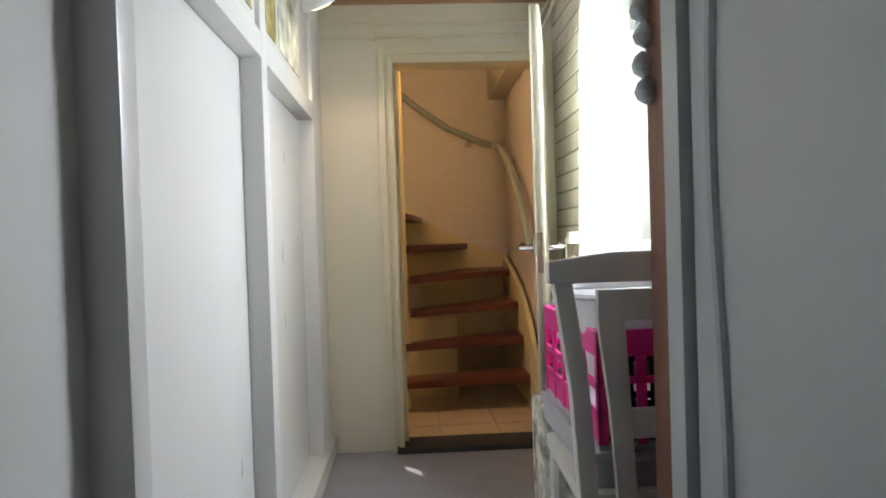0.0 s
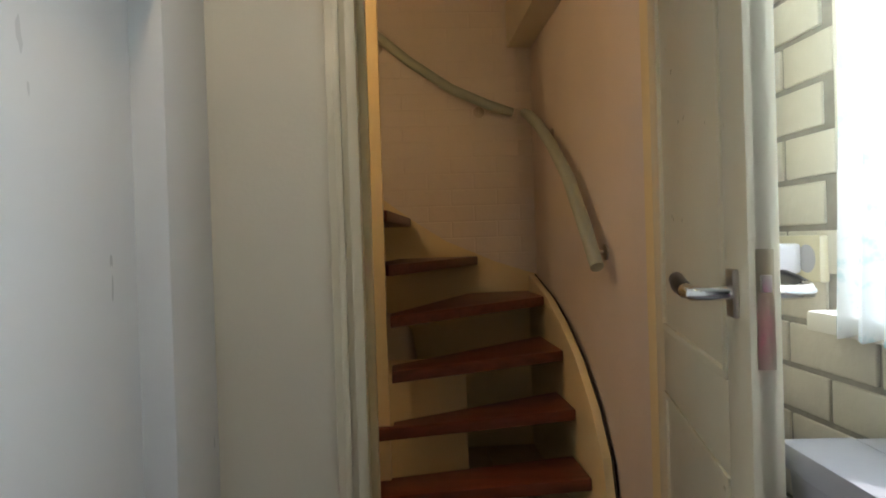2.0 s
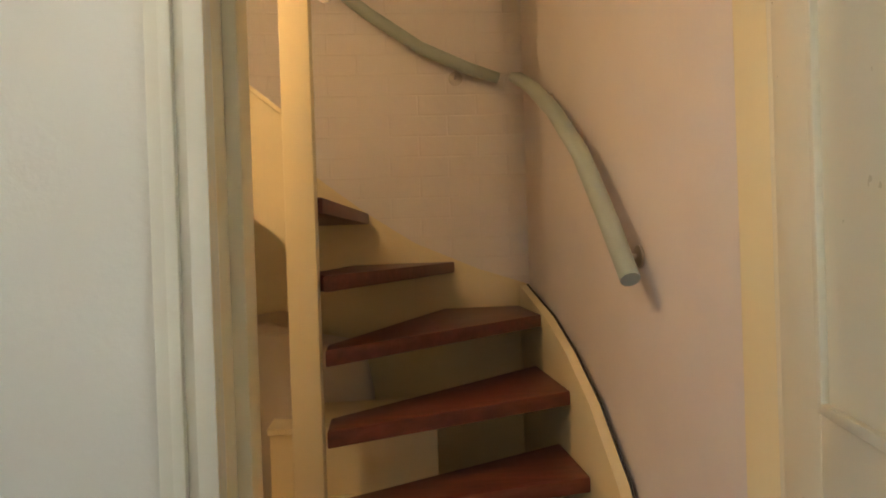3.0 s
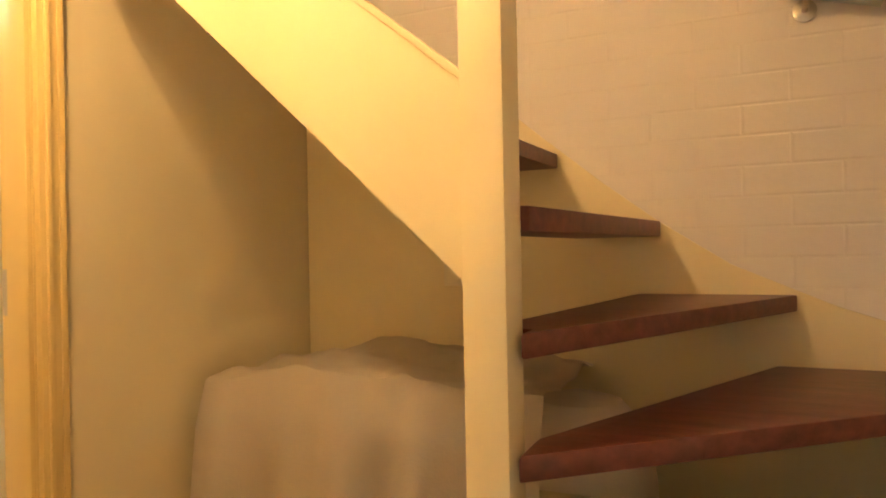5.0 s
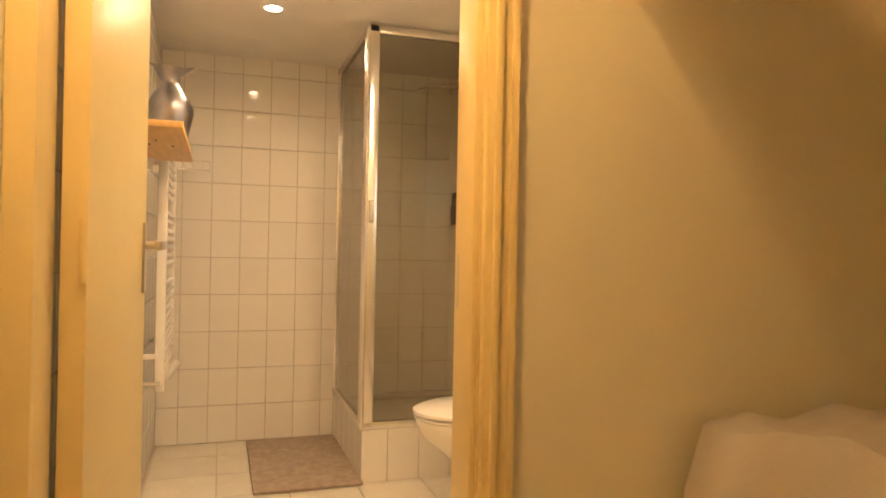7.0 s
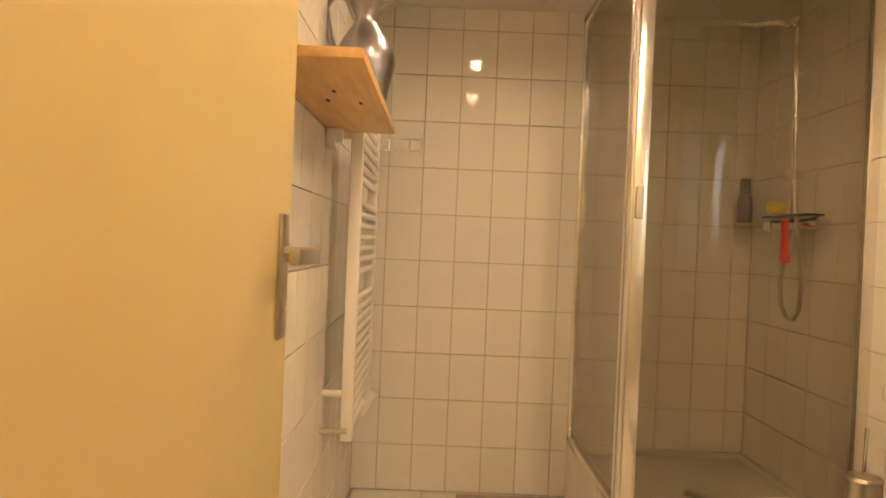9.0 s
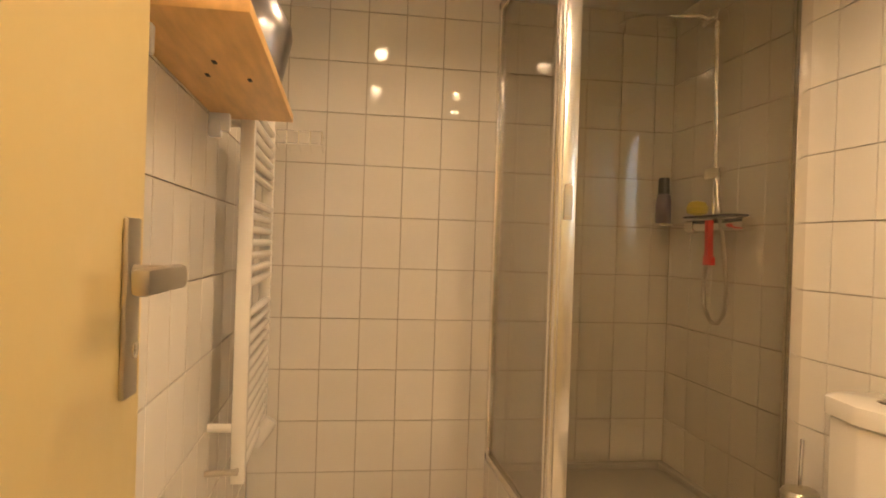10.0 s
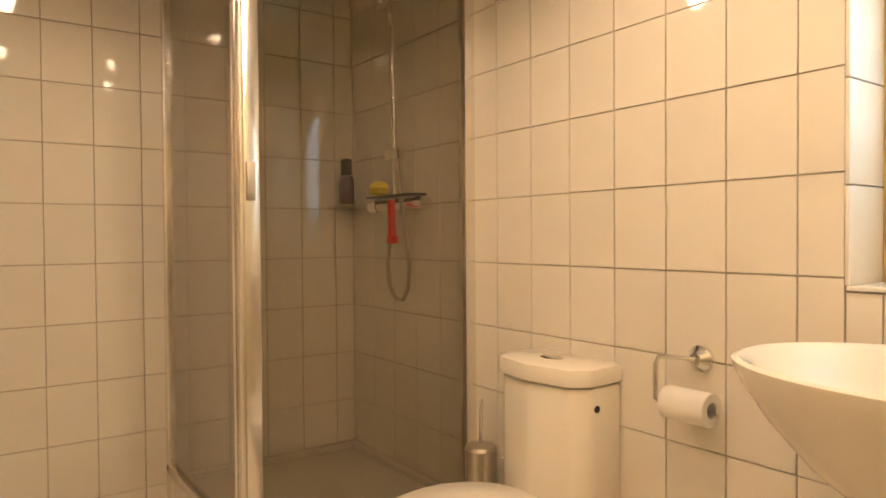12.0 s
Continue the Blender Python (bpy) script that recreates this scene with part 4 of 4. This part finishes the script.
# towel radiator
rad = thing("towel_radiator", "white ladder towel radiator on the tiled wall", "radiator")
RX0, RX1, RY = -2.585, -3.10, 0.285
for x in (RX0, RX1):
    part("upright", B((x - 0.017, RY - 0.019, 0.455), (x + 0.017, RY + 0.019, 1.52), 0.008), M_ENAMEL, rad)
zs = [0.50 + 0.036 * k for k in range(12)] + [0.98 + 0.036 * k for k in range(7)] + [1.27 + 0.036 * k for k in range(6)]
for z in zs:
    part("rung", T([(RX0, RY + 0.008, z), (RX1, RY + 0.008, z)], 0.011, 10), M_ENAMEL, rad)
for x, z in ((RX0, 0.6), (RX1, 0.6), (RX0, 1.4), (RX1, 1.4)):
    part("wall_bracket", T([(x, RY - 0.01, z), (x, YS, z)], 0.012, 10), M_ENAMEL, rad)
part("valve", T([(RX1 + 0.16, RY, 0.45), (RX1 + 0.16, RY + 0.03, 0.50), (RX1 + 0.16, RY + 0.05, 0.53)], [0.02, 0.024, 0.02], 14), M_ENAMEL, rad, "white thermostat valve")
part("lower_pipe", T([(RX0 + 0.03, YS, 0.49), (RX0 + 0.02, RY, 0.49), (RX0, RY, 0.50)], 0.009, 8), M_STEEL, rad)
bask = thing("wire_basket", "chrome wire soap basket on the tiled wall", "basket")
for z in (1.445, 1.49):
    part("hoop", T([(XB, 0.29, z), (-3.22, 0.29, z), (-3.215, 0.455, z), (XB, 0.455, z)], 0.003, 6), M_CHROME, bask)
for k in range(5):
    yy = 0.29 + 0.041 * k
    part("wire", T([(-3.215, yy, 1.49), (-3.215, yy, 1.445), (XB, yy, 1.44)], 0.0025, 6), M_CHROME, bask)

shelf = thing("wall_shelf", "pine wall shelf with grey brackets", "shelf")
part("board", B((-2.56, YS, 1.405), (-1.71, 0.40, 1.425), 0.003), M_SHELF, shelf)
for x in (-2.48, -1.79):
    part("bracket", boxes(((x - 0.012, YS, 1.36), (x + 0.012, YS + 0.05, 1.404)), ((x - 0.015, YS, 1.345), (x + 0.015, YS + 0.03, 1.385)), bev=0.005), M_WHITEP, shelf, "grey plastic bracket")
# Flat dark blocks draw the shaded holes in the board's underside.
for x, y in ((-2.0, 0.30), (-2.12, 0.345), (-2.1, 0.27)):
    part("hole_mark", B((x, y, 1.4035), (x + 0.022, y + 0.007, 1.4055)), M_DARK, shelf)
jug = thing("pewter_jug", "large dull pewter jug with a curved handle on the shelf", "jug")
J = (-2.42, 0.315, 1.426)
part("body", lathe([(0.055, 0), (0.062, 0.005), (0.06, 0.02), (0.075, 0.09), (0.088, 0.15), (0.085, 0.18), (0.06, 0.225), (0.036, 0.26), (0.032, 0.275), (0.04, 0.30), (0.055, 0.325), (0.05, 0.325), (0.03, 0.28)], 32, at=J), M_PEWTER, jug)
part("handle", T([(J[0], J[1] - 0.03, J[2] + 0.28), (J[0], J[1] - 0.055, J[2] + 0.335), (J[0], J[1] - 0.09, J[2] + 0.345), (J[0], J[1] - 0.115, J[2] + 0.31), (J[0], J[1] - 0.10, J[2] + 0.22), (J[0], J[1] - 0.075, J[2] + 0.17)], 0.009, 10), M_PEWTER, jug)
part("spout", prism([(J[1] + 0.03, J[2] + 0.29), (J[1] + 0.095, J[2] + 0.335), (J[1] + 0.03, J[2] + 0.326)], 0, J[0] - 0.02, J[0] + 0.02, 0.004), M_PEWTER, jug)

# toilet
wc = thing("toilet", "white ceramic toilet with closed lid and low cistern", "toilet")
TX = -2.132
part("cistern", prism([(TX - 0.147, YN - 0.002), (TX + 0.147, YN - 0.002), (TX + 0.154, 1.78), (TX + 0.12, 1.735), (TX, 1.715), (TX - 0.12, 1.735), (TX - 0.154, 1.78)], 2, 0.40, 0.712, 0.012), M_CERAM, wc)
cistern_lid = part("cistern_lid", prism([(TX - 0.154, YN - 0.001), (TX + 0.154, YN - 0.001), (TX + 0.164, 1.775), (TX + 0.128, 1.725), (TX, 1.703), (TX - 0.128, 1.725), (TX - 0.164, 1.775)], 2, 0.714, 0.762, 0.014), M_CERAM, wc)
part("flush_button", lathe([(0.03, 0), (0.032, 0.004), (0.026, 0.008), (0.001, 0.008)], 24, 1.2, 0.8, (TX, 1.80, 0.762)), M_CHROME, cistern_lid, "chrome flush button")
part("inlet_hole", T([(TX + 0.147, 1.80, 0.66), (TX + 0.156, 1.80, 0.66)], 0.009, 12), M_BLACK, wc)
bowl = bmesh.new()
rings = []
for r, z, cy in ((0.10, 0.0, 1.60), (0.105, 0.06, 1.60), (0.10, 0.16, 1.60), (0.13, 0.24, 1.56), (0.17, 0.32, 1.52), (0.182, 0.375, 1.51), (0.18, 0.39, 1.51)):
    rings.append([bowl.verts.new((TX + r * math.cos(a), cy + r * (1.38 if math.sin(a) < 0 else 1.15) * math.sin(a), z)) for a in (6.28319 * k / 32 for k in range(32))])
for a, b in zip(rings, rings[1:]):
    for k in range(32):
        bowl.faces.new((a[k], a[(k + 1) % 32], b[(k + 1) % 32], b[k]))
bowl.faces.new(rings[-1])
part("bowl", bowl, M_CERAM, wc)
for nm, z0, h, r in (("seat", 0.392, 0.016, 0.186), ("lid", 0.410, 0.026, 0.189)):
    bm = bmesh.new()
    rr = []
    for q, z in ((0.97, z0), (1.0, z0 + 0.004), (1.0, z0 + h * 0.6), (0.9, z0 + h), (0.4, z0 + h * 1.15)):
        rr.append([bm.verts.new((TX + r * q * math.cos(a), 1.51 + r * q * (1.38 if math.sin(a) < 0 else 1.12) * math.sin(a), z)) for a in (6.28319 * k / 36 for k in range(36))])
    for a, b in zip(rr, rr[1:]):
        for k in range(36):
            bm.faces.new((a[k], a[(k + 1) % 36], b[(k + 1) % 36], b[k]))
    bm.faces.new(rr[0][::-1])
    bm.faces.new(rr[-1])
    part(nm, bm, M_ENAMEL, wc, "white plastic toilet " + nm)
brush = thing("toilet_brush", "steel toilet brush holder with long handle", "brush")
part("holder", lathe([(0.045, 0), (0.048, 0.004), (0.048, 0.445), (0.05, 0.45), (0.044, 0.46), (0.012, 0.465)], 24, at=(-2.43, 1.80, 0.0)), M_STEEL, brush)
part("stick", T([(-2.43, 1.80, 0.46), (-2.425, 1.80, 0.60)], 0.006, 10), M_CHROME, brush)
tp = thing("toilet_roll_holder", "chrome holder with a white toilet paper roll", "holder")
HX, HZ = -1.757, 0.806
part("rosette", T([(HX, YN, HZ), (HX, YN - 0.012, HZ), (HX, YN - 0.03, HZ)], [0.03, 0.03, 0.014], 20), M_CHROME, tp)
part("arm", T([(HX, YN - 0.03, HZ), (HX - 0.02, YN - 0.05, HZ + 0.003), (HX - 0.075, YN - 0.055, HZ), (HX - 0.085, YN - 0.055, HZ - 0.02), (HX - 0.085, YN - 0.055, HZ - 0.10), (HX - 0.06, YN - 0.055, HZ - 0.108), (HX + 0.075, YN - 0.055, HZ - 0.108)], 0.0055, 10), M_CHROME, tp)
part("roll", lathe([(0.018, -0.055), (0.0365, -0.055), (0.037, -0.052), (0.037, 0.052), (0.0365, 0.055), (0.018, 0.055), (0.018, -0.0549)], 28), M_PAPER, tp, "white paper roll").matrix_local = pose(HX + 0.005, YN - 0.058, HZ - 0.098, 0, 90, 0)
part("core", lathe([(0.0155, -0.054), (0.0178, -0.054), (0.0178, 0.054), (0.0155, 0.054), (0.0155, -0.0539)], 20), M_GREYBOX, tp, "grey cardboard core").matrix_local = pose(HX + 0.005, YN - 0.058, HZ - 0.098, 0, 90, 0)
# wash basin
basin = thing("wash_basin", "white ceramic wash basin on the tiled wall", "basin")
prof = [(0.07, -0.22), (0.115, -0.205), (0.18, -0.155), (0.24, -0.09), (0.278, -0.035), (0.291, -0.008), (0.292, 0.0), (0.282, 0.004), (0.262, -0.005), (0.22, -0.05), (0.13, -0.11), (0.04, -0.13)]
part("bowl", lathe(prof, 44, 1.0, 0.8, (-1.225, 1.67, 0.885)), M_CERAM, basin)
part("pedestal", lathe([(0.09, 0), (0.085, 0.1), (0.075, 0.5), (0.09, 0.665)], 24, at=(-1.225, 1.74, 0.0)), M_CERAM, basin)
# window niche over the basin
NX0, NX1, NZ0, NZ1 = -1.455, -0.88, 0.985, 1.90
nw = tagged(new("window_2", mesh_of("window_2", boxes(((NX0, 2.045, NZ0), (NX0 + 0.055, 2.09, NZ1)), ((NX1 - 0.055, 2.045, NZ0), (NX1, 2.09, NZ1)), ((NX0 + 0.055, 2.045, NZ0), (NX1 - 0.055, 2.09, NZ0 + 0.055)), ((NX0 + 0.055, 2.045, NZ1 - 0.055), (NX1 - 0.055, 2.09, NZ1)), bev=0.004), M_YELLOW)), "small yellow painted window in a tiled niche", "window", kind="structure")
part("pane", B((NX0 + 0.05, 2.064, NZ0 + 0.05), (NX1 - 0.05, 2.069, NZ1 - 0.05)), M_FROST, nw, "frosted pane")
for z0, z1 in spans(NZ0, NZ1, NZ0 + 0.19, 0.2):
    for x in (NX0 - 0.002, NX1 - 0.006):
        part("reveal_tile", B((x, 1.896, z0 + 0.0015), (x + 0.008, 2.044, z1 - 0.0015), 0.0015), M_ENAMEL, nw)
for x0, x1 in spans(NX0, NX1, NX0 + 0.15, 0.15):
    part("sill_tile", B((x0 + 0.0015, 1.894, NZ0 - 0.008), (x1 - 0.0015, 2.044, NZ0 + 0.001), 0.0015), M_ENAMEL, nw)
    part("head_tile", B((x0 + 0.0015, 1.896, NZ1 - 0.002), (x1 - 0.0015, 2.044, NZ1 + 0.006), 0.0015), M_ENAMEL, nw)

# bath mat
mm = bmesh.new()
bm_box(mm, (-3.35, 0.665, 0.003), (-2.54, 1.14, 0.018), 0.006)
solid("bath_mat", mm, M_MAT, "taupe cotton bath mat on the tiled floor", "mat")
for sx, sy in DOWNLIGHTS:
    dl = thing("downlight", "round recessed ceiling downlight, lit", "lamp", "bathroom downlights", (sx, sy, 2.095))
    part("ring", lathe([(0.05, -0.001), (0.048, -0.006), (0.036, -0.006), (0.034, -0.001)], 24), M_WHITEP, dl)
    part("lens", lathe([(0.034, -0.001), (0.03, -0.008), (0.015, -0.013), (0.001, -0.0145)], 24), M_LAMP, dl, "glowing lens")
hl = thing("hall_lamp", "small warm ceiling lamp with two bulbs in the hall, lit", "lamp", at=(-0.125, 0.52, 2.2))
part("base", B((-0.10, -0.16, -0.02), (0.01, -0.02, 0.0), 0.006), M_WHITEP, hl)
for bx, by in ((-0.075, -0.12), (-0.025, -0.06)):
    part("stem", T([(bx, by, -0.02), (bx, by, -0.07)], 0.010, 10), M_WHITEP, hl)
    part("bulb", lathe([(0.012, -0.07), (0.026, -0.09), (0.032, -0.125), (0.02, -0.155), (0.001, -0.16)], 20, at=(bx, by, 0)), M_BULB, hl, "glowing bulb").visible_shadow = False

# ---- pieces: tiles and bricks ----
rowsz = spans(0.0, 2.095, 0.0, 0.2)
grid_tiles(wall_bb, "tile", None, M_TILE, (XB - 0.008, 0, 0), (0, 1, 0), (0, 0, 1), (1, 0, 0), spans(YS, YN, 1.066, 0.15), rowsz)
NORTH = (wall_bn, "tile", None, M_TILE, (0, YN + 0.008, 0), (1, 0, 0), (0, 0, 1), (0, -1, 0))
grid_tiles(*NORTH, spans(XB, NX0 - 0.003, -2.468, 0.1535), rowsz)
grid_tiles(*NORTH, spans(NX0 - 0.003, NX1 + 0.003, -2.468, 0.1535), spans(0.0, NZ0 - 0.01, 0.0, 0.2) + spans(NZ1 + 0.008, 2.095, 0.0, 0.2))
grid_tiles(*NORTH, spans(NX1 + 0.003, -0.8, -2.468, 0.1535), rowsz)
grid_tiles(wall_bs, "tile", None, M_TILE, (0, YS - 0.008, 0), (-1, 0, 0), (0, 0, 1), (0, 1, 0), spans(0.8, 3.41, 2.455, 0.152), rowsz)
grid_tiles(shower, "tile", None, M_TILE, (CX - 0.008, 0, 0), (0, 1, 0), (0, 0, 1), (1, 0, 0), spans(CY, YN, CY + 0.12, 0.15), [(0.0, 0.24)])
grid_tiles(shower, "tile", None, M_TILE, (0, CY + 0.008, 0), (1, 0, 0), (0, 0, 1), (0, -1, 0), spans(XB, CX, CX - 0.15, 0.15), [(0.0, 0.24)])
fl_b = bpy.data.objects["floor_bathroom"]
grid_tiles(fl_b, "floor_tile", None, M_BTILE, (0, 0, -0.008), (1, 0, 0), (0, 1, 0), (0, 0, 1), spans(XB, -0.8, -2.57, 0.3), spans(YS, YN, 0.515, 0.3), gap=0.004)
fl_h = bpy.data.objects["floor_hall"]
grid_tiles(fl_h, "floor_tile", None, M_FTILE, (0, 0, -0.008), (1, 0, 0), (0, 1, 0), (0, 0, 1), spans(-0.69, 1.1, 0.52, 0.3), spans(HS, 1.93, 0.58, 0.3), gap=0.004)
bc = {}
rz = 0
z = 0.047
row = 0
while z < 2.19:
    off = (0, 0.5)[row % 2] * 0.212
    y = -1.80 - off
    while y < 0.1:
        y0, y1 = max(y, -1.85), min(y + 0.203, 0.098)
        pieces = [(y0, y1)]
        if z + 0.066 > WZ0 - 0.03 and z < WZ1:
            pieces = [(max(a, WY1) if b > WY1 else a, b if b > WY1 else min(b, WY0)) for a, b in pieces if not (a >= WY0 and b <= WY1)]
        for a, b in pieces:
            if b - a > 0.02 and z + 0.066 < 2.199:
                w = round(b - a, 3)
                if w not in bc:
                    bc[w] = mesh_of("brick", B((0, 0, 0), (0.014, w, 0.066), 0.003), M_BRICK, 60)
                ob = new("brick", bc[w])
                ob.location = (BX + 0.003 + random.uniform(-0.001, 0.001), a, z)
                ob.parent = wall_brick
        y += 0.212
    z += 0.0755
    row += 1
